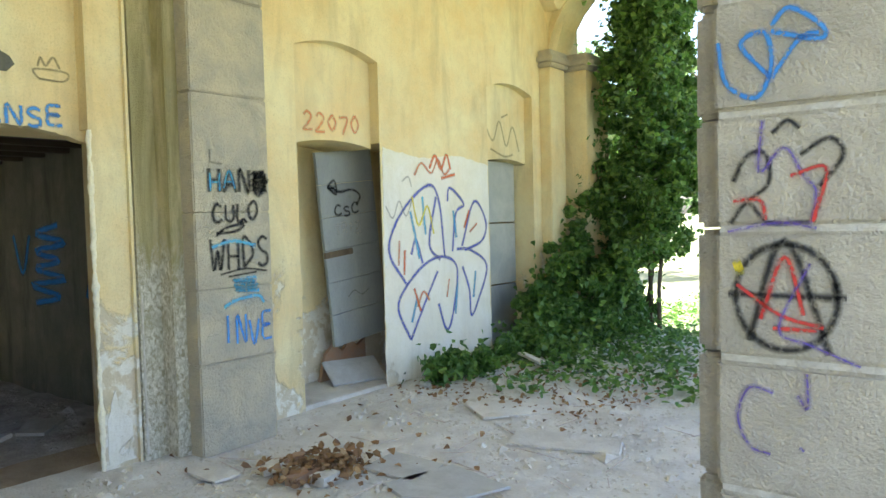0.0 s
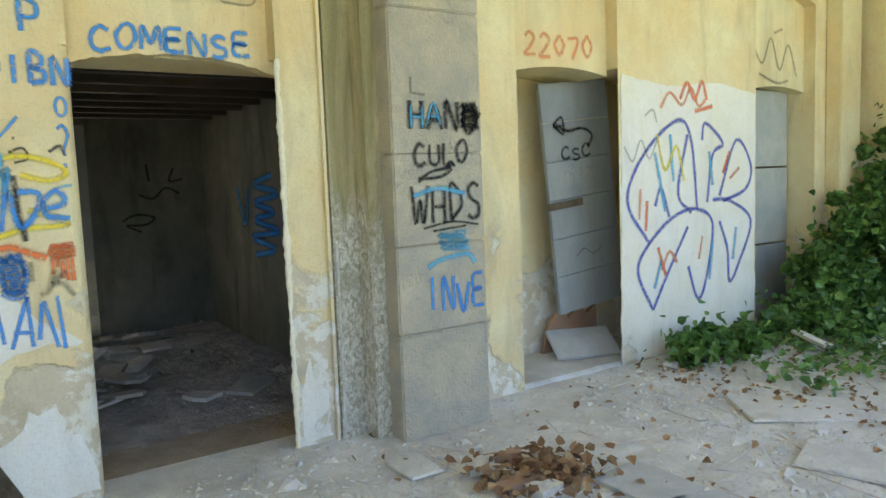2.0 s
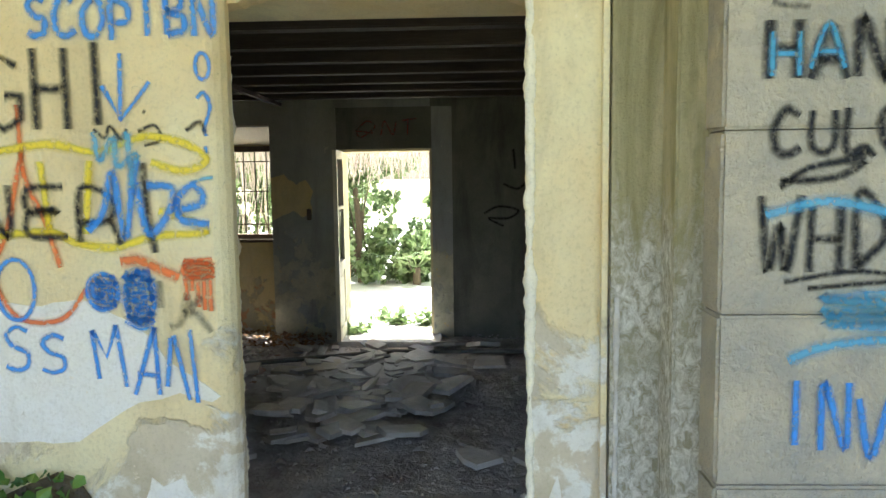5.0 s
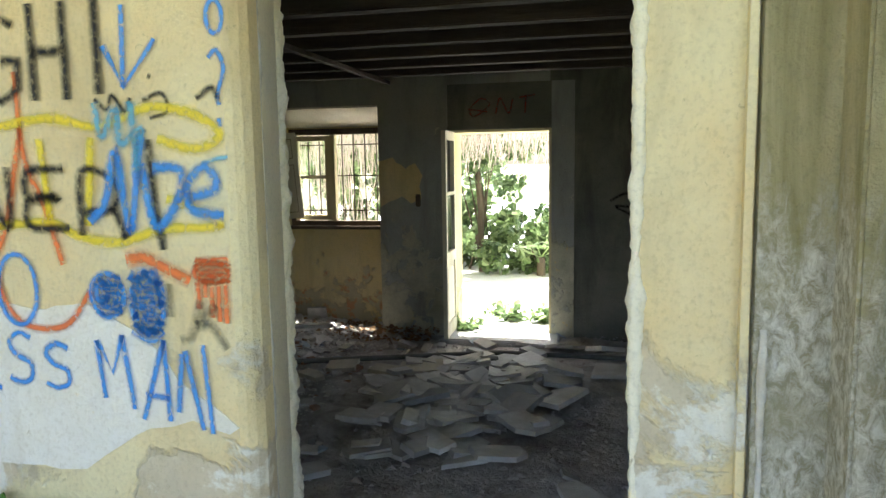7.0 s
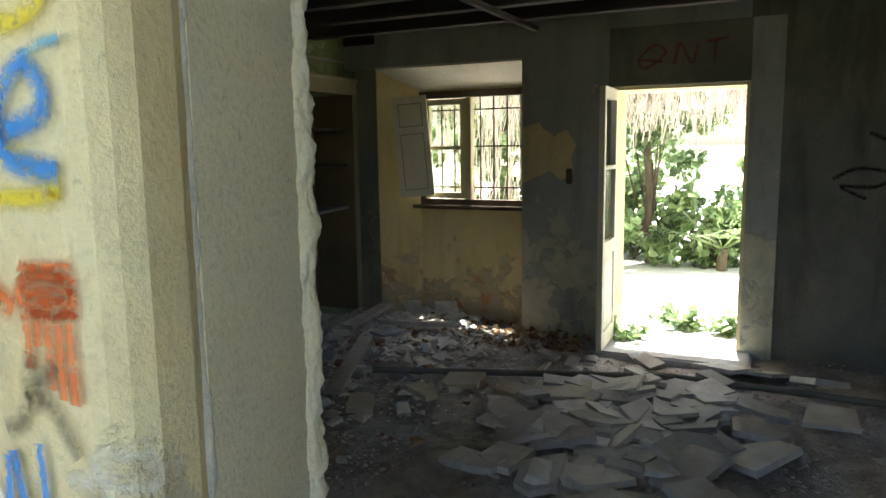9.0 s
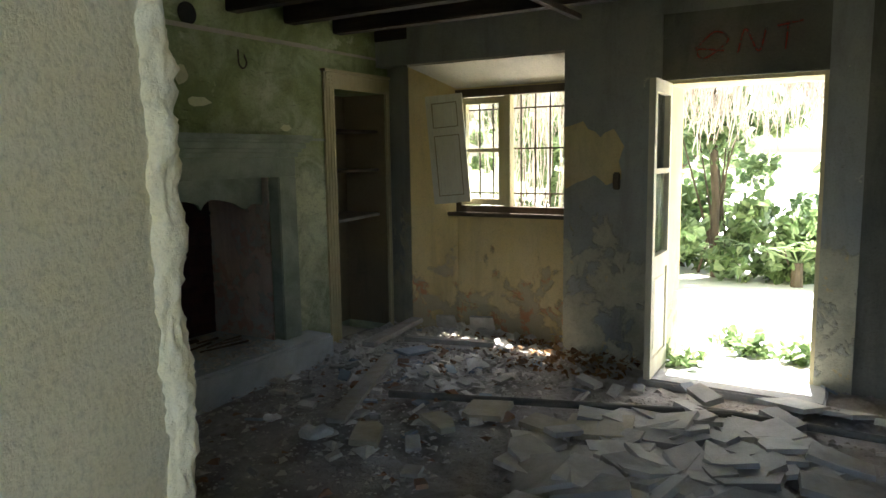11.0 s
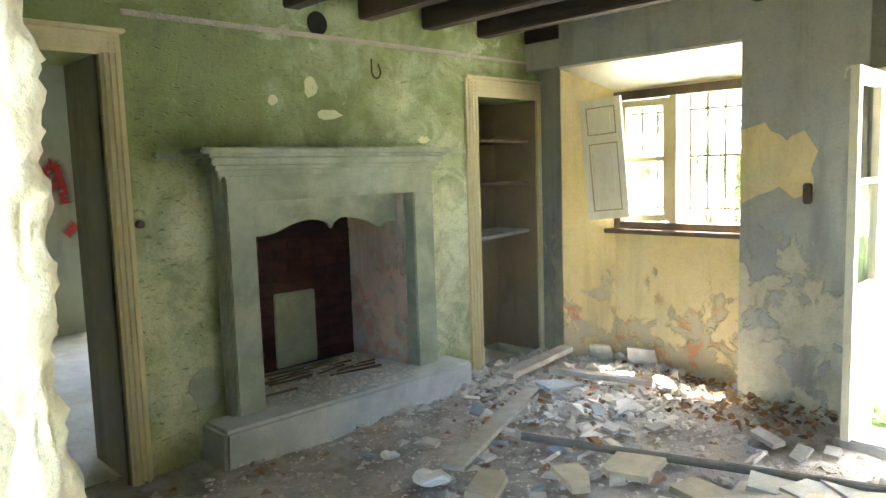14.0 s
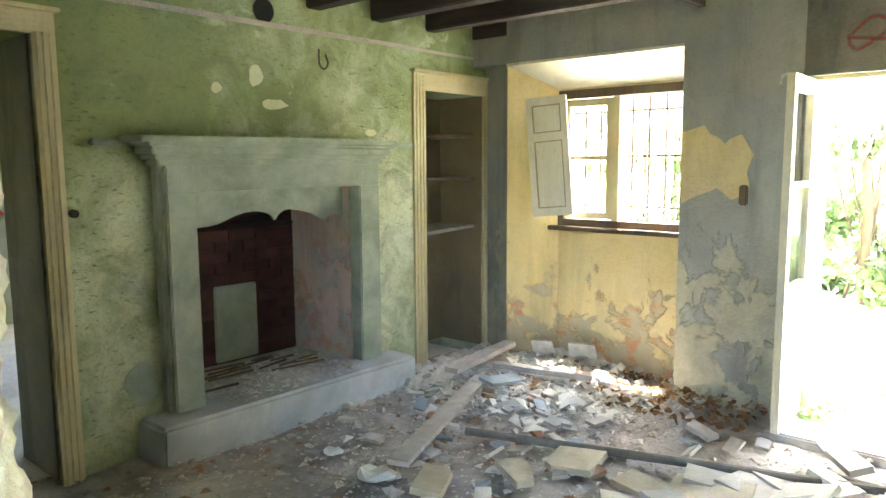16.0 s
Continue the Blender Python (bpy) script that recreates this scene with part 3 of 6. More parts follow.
def floor_sheet(name, x0, x1, y0, y1, z, amp, step, mat, label, seedz=0.0, scale=1.2):
    b = bmesh.new()
    nx, ny = int((x1 - x0) / step), int((y1 - y0) / step)
    g = [[b.verts.new((x0 + (x1 - x0) * i / nx, y0 + (y1 - y0) * j / ny,
                       z + amp * noise.fractal(Vector((x0 + (x1 - x0) * i / nx, y0 + (y1 - y0) * j / ny, seedz)) * scale, 0.7, 2.2, 5))) for j in range(ny + 1)] for i in range(nx + 1)]
    for i in range(nx):
        for j in range(ny):
            b.faces.new((g[i][j], g[i + 1][j], g[i + 1][j + 1], g[i][j + 1]))
    return thing(name, b, mat, label, "floor", kind="structure")


floor_sheet("floor_portico", -4.86, 1.6, -3.2, 9.4, 0.0, 0.012, 0.07, M_CONC, "dusty cracked concrete floor of the portico")
floor_sheet("floor_doorway", IX - 0.04, -4.85, 0.8, 2.5, -0.02, 0.012, 0.05, M_DOORDIRT, "brown earthy floor of the doorway", 2.0, 2.0)
thing("sill_far_bays", boxes((IX - 0.05, FX - 0.02, 3.95, 5.69, -0.1, 0.035), (IX - 0.05, FX - 0.02, 6.87, 7.9, -0.1, 0.035), bevel=0.01), M_CONC, "low worn stone sills of the far doorways", "sill", kind="structure")
floor_sheet("floor_room", BACK - 0.35, IX + 0.02, FIRE - 0.1, 3.3, -0.035, 0.03, 0.05, M_DIRT, "earthy floor of the room covered in rubble dust", 4.0, 1.6)
floor_sheet("floor_side_room", -9.4, IX, -5.7, FIRE - 0.1, -0.02, 0.01, 0.2, M_CONC, "dusty floor of the side room")
floor_sheet("floor_far_room", -9.4, IX, 3.5, 9.0, -0.02, 0.01, 0.2, M_CONC, "dusty floor of the far room")
# Spread far past the path: its pale tone paints the lawn sun-bright.
thing("path_and_bright_lawn", boxes((-32.0, OUT - 0.3, -9.0, 12.0, -0.2, -0.1)), M_PATH, "pale garden path behind the house, spread over the lawn as painted brightness", "path", kind="structure")

# ---- room walls ----
LD0, LD1 = -6.34, -5.56       # side door
CU0, CU1 = -9.57, -8.90       # corner cupboard
bm = boxes((LD1, IX, FIRE - 0.45, FIRE, -0.2, 2.6), (LD0, LD1, FIRE - 0.45, FIRE, 2.04, 2.6),
           (-7.06, LD0, FIRE - 0.45, FIRE, -0.2, 2.6), (CU1, -8.18, FIRE - 0.45, FIRE, -0.2, 2.6),
           (-8.18, -7.06, FIRE - 0.45, FIRE, 1.32, 2.6), (CU0, CU1, FIRE - 0.45, FIRE, 1.97, 2.6),
           (OUT, CU0, FIRE - 0.45, FIRE, -0.2, 2.6))
thing("wall_fireplace", bm, M_GREEN, "mouldy green grey plaster wall, shaded in colour, with scored surface", "wall", kind="structure")
thing("wall_firebox_back", boxes((-8.5, -6.8, FIRE - 0.75, FIRE - 0.62, -0.2, 2.6), (-8.3, -8.185, FIRE - 0.62, FIRE - 0.45, -0.2, 2.6), (-7.055, -6.95, FIRE - 0.62, FIRE - 0.45, -0.2, 2.6)), M_SOOT, "soot-blackened back of the firebox", "wall", kind="structure")
AL0, AL1, ALZ = -1.43, -0.09, 2.16   # window alcove
BD0, BD1, BDZ = 0.62, 1.56, 1.92     # back door
bm = boxes((OUT, BACK, AL1, BD0, -0.2, 2.6), (OUT, BACK, BD0, BD1, BDZ, 2.6), (OUT, BACK, AL0, AL1, ALZ + 0.02, 2.6),
           (OUT, BACK - 0.01, FIRE - 0.0, AL0, ALZ + 0.02, 2.6))
prism(bm, [(-9.62, FIRE), (BACK - 0.01, AL0), (-9.76, AL0 + 0.28), (OUT, AL0 + 0.28), (OUT, FIRE)], "z", -0.2, ALZ + 0.02)
thing("wall_back", bm, M_BACK, "blue grey and ochre peeling plaster wall", "wall", kind="structure")
thing("wall_back_dark", boxes((OUT, BACK, BD1, 3.4, -0.2, 2.6)), M_DARKWALL, "plaster wall beside the garden door, coloured dark as in shade", "wall", kind="structure")
WY0, WY1, WZ0, WZ1 = -1.15, AL1, 0.98, 1.96
bm = boxes((OUT, -9.74, WY0, AL1, -0.2, WZ0), (OUT, -9.74, WY0, AL1, WZ1 + 0.02, ALZ + 0.02))
thing("wall_window_alcove", bm, M_OCHRE, "ochre plaster peeling to red brick under the window", "wall", kind="structure")
bm = bmesh.new()
prism(bm, [(BACK + 0.001, ALZ), (-9.745, WZ1 + 0.03), (-9.745, ALZ + 0.018), (BACK + 0.001, ALZ + 0.018)], "y", AL0 - 0.0, AL1)
thing("ceiling_alcove", bm, M_SOFFIT, "stained white soffit of the window alcove", "ceiling", kind="structure")
bm = bmesh.new()
prism(bm, [(BACK - 0.002, AL0 + 0.004), (-9.745, AL0 + 0.278), (-9.745, AL0 + 0.286), (BACK - 0.002, AL0 + 0.012)], "z", -0.05, ALZ)
thing("wall_alcove_side", bm, M_OCHRE, "ochre plaster side of the window alcove", "wall", kind="structure")
thing("wall_right", boxes((OUT, IX, 3.05, 3.4, -0.2, 2.6)), M_DARKWALL, "plaster side wall of the room, coloured dark as in shade", "wall", kind="structure")
thing("wall_inner_face", boxes((IX - 0.012, IX, FIRE, 0.825, -0.1, 2.6), (IX - 0.012, IX, 2.47, 3.05, -0.1, 2.6)), M_DARKWALL, "shade-dark plaster on the inner side of the front wall", "wall", kind="structure")
thing("ceiling_room", boxes((OUT, IX, FIRE - 0.4, 3.4, 2.56, 2.7)), M_CEIL, "dark board ceiling on exposed beams", "ceiling", kind="structure")
for k in range(8):
    x = -9.505 + 0.525 * k
    b = boxes((x - 0.055, x + 0.055, FIRE - 0.05, 3.1, 2.38, 2.57), bevel=0.008)
    thing("ceiling_beam", rough_edges(b, 0.004, 3), M_BEAM, "dark weathered wooden ceiling beam", "beam", "ceiling beams", "structure")
thing("ceiling_batten", boxes((-9.3, -6.0, 0.05, 0.09, 2.345, 2.38)), M_BEAM, "thin dark batten nailed under the beams", "batten", kind="structure")
bm = boxes((-8.74, LD0 - 0.11, FIRE, FIRE + 0.022, 2.235, 2.262), (-9.45, -8.7, FIRE, FIRE + 0.018, 2.235, 2.255), bevel=0.006)
thing("trim_cornice", rough_edges(bm, 0.006, 8), M_STONE, "thin plaster cornice line below the beams", "trim", kind="structure")
# rooms beyond
# The gap in the far wall is added, out of view, to let daylight in.
thing("wall_side_room", boxes((-9.5, -9.3, -5.9, -5.7, -0.2, 2.9), (-9.3, -7.9, -5.9, -5.7, -0.2, 0.8), (-9.3, -7.9, -5.9, -5.7, 2.3, 2.9), (-7.9, -5.2, -5.9, -5.7, -0.2, 2.9), (-9.6, -9.4, -5.7, FIRE - 0.45, -0.2, 2.9)), M_DIM, "pale green plaster walls of the side room", "wall", kind="structure")
thing("ceiling_side_room", boxes((-9.6, IX, -5.9, FIRE - 0.45, 2.7, 2.9)), M_CEIL, "dark ceiling of the side room", "ceiling", kind="structure")
thing("wall_far_room", boxes((-9.6, -9.4, 3.4, 9.2, -0.2, 2.9), (-9.4, IX, 9.0, 9.2, -0.2, 2.9), (-5.9, -5.8, 3.4, 9.0, -0.2, 2.9)), M_DIM, "dim yellowish plaster wall behind the doors", "wall", kind="structure")
thing("ceiling_far_room", boxes((-9.6, IX, 3.4, 9.2, 2.7, 2.9)), M_CEIL, "dark ceiling of the far room", "ceiling", kind="structure")
# Unseen walls under the roof slab, added to close the house against daylight.
thing("added_wall_back", boxes((OUT, OUT + 0.15, -5.9, 9.2, 2.702, 5.5), (OUT, OUT + 0.15, 3.4, 9.2, -0.2, 2.7), (OUT, OUT + 0.15, -5.9, FIRE - 0.45, -0.2, 2.7)), M_DIM, "unseen back wall added to keep daylight out of the house", "wall", kind="structure")
thing("added_wall_ends", boxes((OUT + 0.15, IX, 9.0, 9.2, 2.9, 5.5), (OUT, FX, -6.2, -5.9, 2.9, 5.5)), M_DIM, "unseen upper end walls added to keep daylight out of the house", "wall", kind="structure")


# ---- ribbons of sprayed paint ----
def smooth(pts, n=6):
    out = []
    p = [Vector(q) for q in pts]
    p = [2 * p[0] - p[1]] + p + [2 * p[-1] - p[-2]]
    for i in range(1, len(p) - 2):
        for k in range(n):
            t = k / n
            out.append(0.5 * (2 * p[i] + (p[i + 1] - p[i - 1]) * t + (2 * p[i - 1] - 5 * p[i] + 4 * p[i + 1] - p[i + 2]) * t * t + (3 * p[i] - p[i - 1] - 3 * p[i + 1] + p[i + 2]) * t ** 3))
    out.append(p[-2])
    return out


def wall_plane(u, v, d):
    return (FX + 0.009 + d, u, v)


def panel_plane(u, v, d):
    return (PX + 0.004 + d, u, v)


def pilaster_plane(u, v, d):
    return (-4.246 + d, u, v)


def pier_plane(u, v, d):
    return (u, 2.479 - d, v)


LAYER = [0]


def graffiti(strokes, plane, width, mat, label, curved=True):
    """One sprayed mark: each stroke a list of (u, v) on its wall, drawn as a soft ribbon of its own."""
    LAYER[0] += 1
    d = 0.0003 * (LAYER[0] % 12)
    us, vs = [q[0] for s in strokes for q in s], [q[1] for s in strokes for q in s]
    base = Vector(plane(sum(us) / len(us), min(vs), d))
    mark = holder("graffiti", base, label, "graffiti")
    for s in strokes:
        bm = bmesh.new()
        uvl = bm.loops.layers.uv.new("uv")
        pts = smooth(s) if curved and len(s) > 2 else [Vector(s[0]).lerp(Vector(s[-1]), i / 4) for i in range(5)] if len(s) == 2 else [Vector(q) for q in s]
        rows = []
        for i, q in enumerate(pts):
            t = pts[min(i + 1, len(pts) - 1)] - pts[max(i - 1, 0)]
            if t.length < 1e-6:
                t = Vector((1, 0))
            t.normalize()
            w = width * (0.66 + 0.18 * noise.noise(Vector((q.x * 9, q.y * 9, LAYER[0]))))
            nrm = Vector((-t.y, t.x)) * w
            rows.append((bm.verts.new(Vector(plane(q.x + nrm.x, q.y + nrm.y, d)) - base), bm.verts.new(Vector(plane(q.x - nrm.x, q.y - nrm.y, d)) - base)))
        for (a0, a1), (b0, b1) in zip(rows[:-1], rows[1:]):
            f = bm.faces.new((a0, b0, b1, a1))
            for lp, vv in zip(f.loops, (1, 1, 0, 0)):
                lp[uvl].uv = (0.5, vv)
        me = bpy.data.meshes.new("stroke")
        bm.to_mesh(me)
        bm.free()
        me.materials.append(mat)
        new("stroke", me).parent = mark
    return mark


GLYPH = {
    "A": ".0,0 .45,1 .9,0|.18,.38 .75,.38", "B": ".1,0 .1,1 .6,.9 .6,.6 .1,.52 .7,.4 .7,.1 .1,0", "C": ".8,.85 .4,1 .05,.6 .1,.15 .45,0 .85,.15",
    "D": ".1,0 .1,1 .6,.8 .75,.4 .1,0", "E": ".8,1 .1,.95 .1,.5 .65,.52 .1,.5 .1,.03 .85,0", "F": ".8,1 .1,1 .1,0|.1,.5 .6,.5",
    "G": ".8,.85 .4,1 .05,.6 .1,.15 .45,0 .85,.15 .85,.45 .5,.45", "H": ".1,0 .1,1|.8,0 .8,1|.1,.5 .8,.5", "I": ".4,0 .4,1", "K": ".1,0 .1,1|.8,1 .15,.5 .85,0",
    "L": ".1,1 .1,0 .8,.02", "M": ".0,0 .1,1 .45,.3 .8,1 .95,0", "N": ".05,0 .1,1 .75,.0 .8,1", "O": ".45,1 .05,.6 .15,.1 .5,0 .85,.4 .75,.9 .45,1",
    "P": ".1,0 .1,1 .7,.9 .7,.5 .1,.45", "R": ".1,0 .1,1 .7,.85 .6,.5 .1,.5 .8,0", "S": ".75,.9 .4,1 .1,.8 .3,.55 .7,.4 .7,.1 .35,0 .05,.1",
    "T": ".0,1 .9,1|.45,1 .45,0", "U": ".1,1 .1,.2 .45,0 .8,.2 .8,1", "V": ".0,1 .4,0 .85,1", "W": ".0,1 .2,0 .45,.6 .65,0 .95,1", "Z": ".0,1 .8,1 .0,0 .85,0",
    "2": ".1,.8 .4,1 .75,.75 .4,.3 .05,0 .85,.02", "0": ".45,1 .1,.5 .45,0 .8,.5 .45,1", "7": ".0,1 .8,1 .35,0", "?": ".1,.8 .45,1 .75,.75 .45,.45 .42,.25|.42,.1 .43,.0",
}


def lettering(word, u0, u1, v0, v1, plane, width, mat, label, wobble=0.12):
    """Hand lettering between u0 and u1, with the foot line at v0 and the head line at v1."""
    rnd = random.Random(word)
    strokes = []
    cell = (u1 - u0) / len(word)
    for k, ch in enumerate(word):
        if ch == " ":
            continue
        dz, sc = rnd.uniform(-wobble, wobble) * (v1 - v0), rnd.uniform(0.9, 1.08)
        for run in GLYPH[ch].split("|"):
            pts = [tuple(float(c) for c in q.split(",")) for q in run.split()]
            strokes.append([(u0 + cell * (k + 0.05 + 0.92 * a), v0 + dz + (v1 - v0) * sc * b) for a, b in pts])
    angular = word in ("GHI", "NEPA", "MAN", "NVE")
    return graffiti(strokes, plane, width, mat, label, not angular)


def ring(cu, cv, ru, rv, turns=1.0, n=16, start=0.0):
    return [(cu + ru * math.cos(start + 2 * math.pi * turns * i / n), cv + rv * math.sin(start + 2 * math.pi * turns * i / n)) for i in range(n + 1)]


def scribble(cu, cv, ru, rv, n=14):
    return [(cu + ru * (1 - 2 * (i % 2)) * random.uniform(0.6, 1), cv + rv * (1 - 2 * i / n)) for i in range(n + 1)]


# ---- leaves ----
def leaves(name, centres, size, up, mat, label, category, spread=1.0, kind="stuff", parent=None, long=1.0):
    """Many small bent leaves, each of two halves folded along the middle; up: how far they turn to the sky."""
    c = np.asarray(centres, float)
    n = len(c)
    rng = np.random.default_rng(n)
    nrm = rng.normal(size=(n, 3)) * spread
    nrm[:, 2] += up
    nrm /= np.linalg.norm(nrm, axis=1)[:, None]
    t = np.cross(nrm, rng.normal(size=(n, 3)))
    t /= np.linalg.norm(t, axis=1)[:, None]
    b = np.cross(nrm, t)
    s = size * rng.uniform(0.55, 1.25, n)[:, None]
    v = np.empty((n, 6, 3))
    v[:, 0] = c - t * s * 0.5 * long
    v[:, 1] = c - t * s * 0.22 * long + b * s * 0.46 + nrm * s * 0.14
    v[:, 2] = c + t * s * 0.22 * long + b * s * 0.30 + nrm * s * 0.10
    v[:, 3] = c + t * s * 0.6 * long - nrm * s * 0.12
    v[:, 4] = c + t * s * 0.22 * long - b * s * 0.30 + nrm * s * 0.10
    v[:, 5] = c - t * s * 0.22 * long - b * s * 0.46 + nrm * s * 0.14
    i = np.arange(n)[:, None] * 6
    f = np.concatenate([i + np.array([[0, 3, 2, 1]]), i + np.array([[0, 5, 4, 3]])])
    me = bpy.data.meshes.new(name)
    me.from_pydata(v.reshape(-1, 3).tolist(), [], f.tolist())
    me.materials.append(mat)
    ob = new(name, me)
    if parent:
        ob.parent = parent
        return ob
    return tagged(ob, label, category, kind=kind)


def clumps(rng, shapes, per):
    """Leaf places on the shells of uneven clumps (x, y, z, radius)."""
    out = []
    for x, y, z, r in shapes:
        d = rng.normal(size=(per, 3))
        d /= np.linalg.norm(d, axis=1)[:, None]
        out.append(np.array([x, y, z]) + d * r * rng.uniform(0.35, 1.05, (per, 1)) * np.array([1, 1, 0.8]))
    return np.concatenate(out)


RNG = np.random.default_rng(7)

# ================= portico =================
# far bay doors
d2 = holder("door_2", (0, 0, 0), "peeling blue grey plank door standing ajar in its bay", "door")
b = bmesh.new()
for k in range(6):
    box(b, -0.02, 0.02, 0.0, 0.78, 0.325 * k, 0.325 * k + 0.321, bevel=0.004)
leaf = part("leaf", b, M_DOOR, d2)
part("rail", boxes((0.02, 0.045, -0.03, 0.36, 0.90, 0.96), bevel=0.005), M_DARKWOOD, leaf, "dark wooden latch bar")
d2.matrix_basis = pose(-5.08, 4.75, 0.40, 5.6, 0, 0)
ob = thing("door_step_slab", rough_edges(boxes((-0.34, 0, 0, 0.58, 0.0, 0.03), bevel=0.008), 0.006, 6), M_MARBLE, "grey marble slab leaning inwards in the doorway", "slab")
ob.matrix_basis = pose(-4.98, 4.63, 0.035, 0, 33, -20)
b = bmesh.new()
prism(b, [(4.70, 0.035), (5.36, 0.035), (5.36, 0.40), (5.24, 0.33), (5.14, 0.42), (5.02, 0.31), (4.90, 0.40), (4.78, 0.30)], "x", -5.28, -5.24)
thing("broken_board", b, M_TERRA, "broken brown boards at the foot of the door", "board")
d3 = holder("door_3", (0, 0, 0), "pale boarded-up doorway with gaps between its boards", "door")
for k in range(3):
    part("board", boxes((-4.93, -4.89, 6.97, 7.88, 0.02 + 0.79 * k, 0.02 + 0.79 * k + 0.77), bevel=0.006), M_BOARD if k else M_DOOR, d3)
# things on the wall above the first doorway
# Raised dark patch paints the hole's shaded depth; no opening is cut.
patch("painted_hole", [(1.63 + 0.13 * math.cos(k * 0.6), 2.72 + 0.075 * math.sin(k * 0.6)) for k in range(10)], PX, M_DARKWALL, "dark jagged patch painted as a shaded hole over the door")
graffiti([[(1.9, 2.64), (2.06, 2.64), (2.08, 2.7), (1.88, 2.7), (1.9, 2.64)], [(1.9, 2.72), (1.92, 2.78), (1.95, 2.73), (2.0, 2.79), (2.04, 2.72)]], panel_plane, 0.018, S_GREY, "small black scrawled box drawing over the door")

# hollow in the wall foot with weeds: a raised earthy sheet, shade-dark in colour
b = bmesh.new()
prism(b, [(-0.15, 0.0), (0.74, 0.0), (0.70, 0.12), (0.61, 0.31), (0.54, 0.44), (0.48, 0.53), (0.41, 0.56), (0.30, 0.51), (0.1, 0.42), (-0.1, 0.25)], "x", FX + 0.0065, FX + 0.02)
thing("painted_hole", rough_edges(b, 0.006, 12), M_HOLE, "earthy sheet, coloured as a shaded hollow where plaster fell from the wall foot", "hole")
pts = np.stack([RNG.uniform(FX + 0.02, FX + 0.12, 260), RNG.normal(0.33, 0.11, 260), np.clip(RNG.normal(0.36, 0.11, 260), 0.02, 0.56)], 1)
leaves("ivy_tuft", pts, 0.05, 0.3, M_IVY, "small green ivy tuft growing from the wall foot", "plant")

# ivy on the ground and up the end of the portico
pts = []
while len(pts) < 15000:
    x, y = RNG.uniform(-4.6, 2.5), RNG.uniform(4.6, 16)
    edge = 5.55 - 0.16 * (x + 4.6) + 0.45 * noise.noise(Vector((x * 1.3, y * 1.3, 0))) + (0.35 if x > -3 else 0)
    dens = min(1.0, (y - edge) * 0.8) * (1.0 if y < 10 else 0.55)
    if RNG.uniform() < dens * (0.55 + 0.7 * noise.noise(Vector((x * 2, y * 2, 5)))):
        pts.append((x, y, 0.02 + abs(RNG.normal(0, 0.06)) + 0.12 * max(0, noise.noise(Vector((x * 1.5, y * 1.5, 3)))) - (0.1 if y > 9.4 else 0)))
leaves("ground_ivy", pts, 0.075, 1.5, M_IVY, "glossy green ivy creeping over the floor and grass", "ivy", 0.7)
shapes = []
for _ in range(640):
    z = RNG.uniform(0.0, 6.0)
    lo = np.interp(z, [0, 1.0, 1.6, 2.4, 3.3, 4.5, 6.0], [-4.45, -4.45, -4.45, -4.4, -4.1, -3.9, -3.7])
    hi = np.interp(z, [0, 0.8, 1.1, 1.5, 2.2, 3.0, 3.8, 6.0], [-3.75, -3.75, -3.5, -3.05, -2.95, -3.15, -3.35, -3.1])
    shapes.append((RNG.uniform(lo, hi), RNG.uniform(8.7, 10.2) - max(0, 2.1 - z) * RNG.uniform(0.05, 0.75), z, RNG.uniform(0.1, 0.24)))
for _ in range(70):
    y = RNG.uniform(7.0, 8.8)
    shapes.append((FX + RNG.uniform(0.1, 0.5), y, RNG.uniform(0, (y - 6.8) * 1.2), RNG.uniform(0.07, 0.2)))
for _ in range(30):
    shapes.append((RNG.uniform(-4.5, -4.2), RNG.uniform(5.3, 7.2), RNG.uniform(0.0, 0.22), RNG.uniform(0.08, 0.16)))
ivy = holder("climbing_ivy", (-3.9, 8.6, 0), "dense dark ivy climbing the end of the portico", "ivy")
ivy_pts = clumps(RNG, shapes, 95)
stray = ivy_pts[::14] + RNG.normal(0, 0.16, (len(ivy_pts[::14]), 3))
ivy_pts = np.concatenate([ivy_pts, stray])
ivy_pts = ivy_pts[(ivy_pts[:, 0] > FX + 0.02) & (ivy_pts[:, 2] > 0)]
crown = leaves("crown", ivy_pts - np.array([-3.9, 8.6, 0]), 0.08, 0.5, M_IVY, "", "", parent=ivy)
b = bmesh.new()
for k in range(4):
    x = -0.1 + 0.14 * k
    q = Vector((x, 0.9 + 0.1 * math.sin(k), -0.05))
    for s in range(8):
        r = q + Vector((random.uniform(-0.08, 0.1), random.uniform(-0.1, 0.1), 0.65))
        tube(b, q, r, 0.035 - 0.003 * s, 0.032 - 0.003 * s, 6)
        q = r
part("trunk", b, M_BARK, ivy, "brown woody ivy stems")

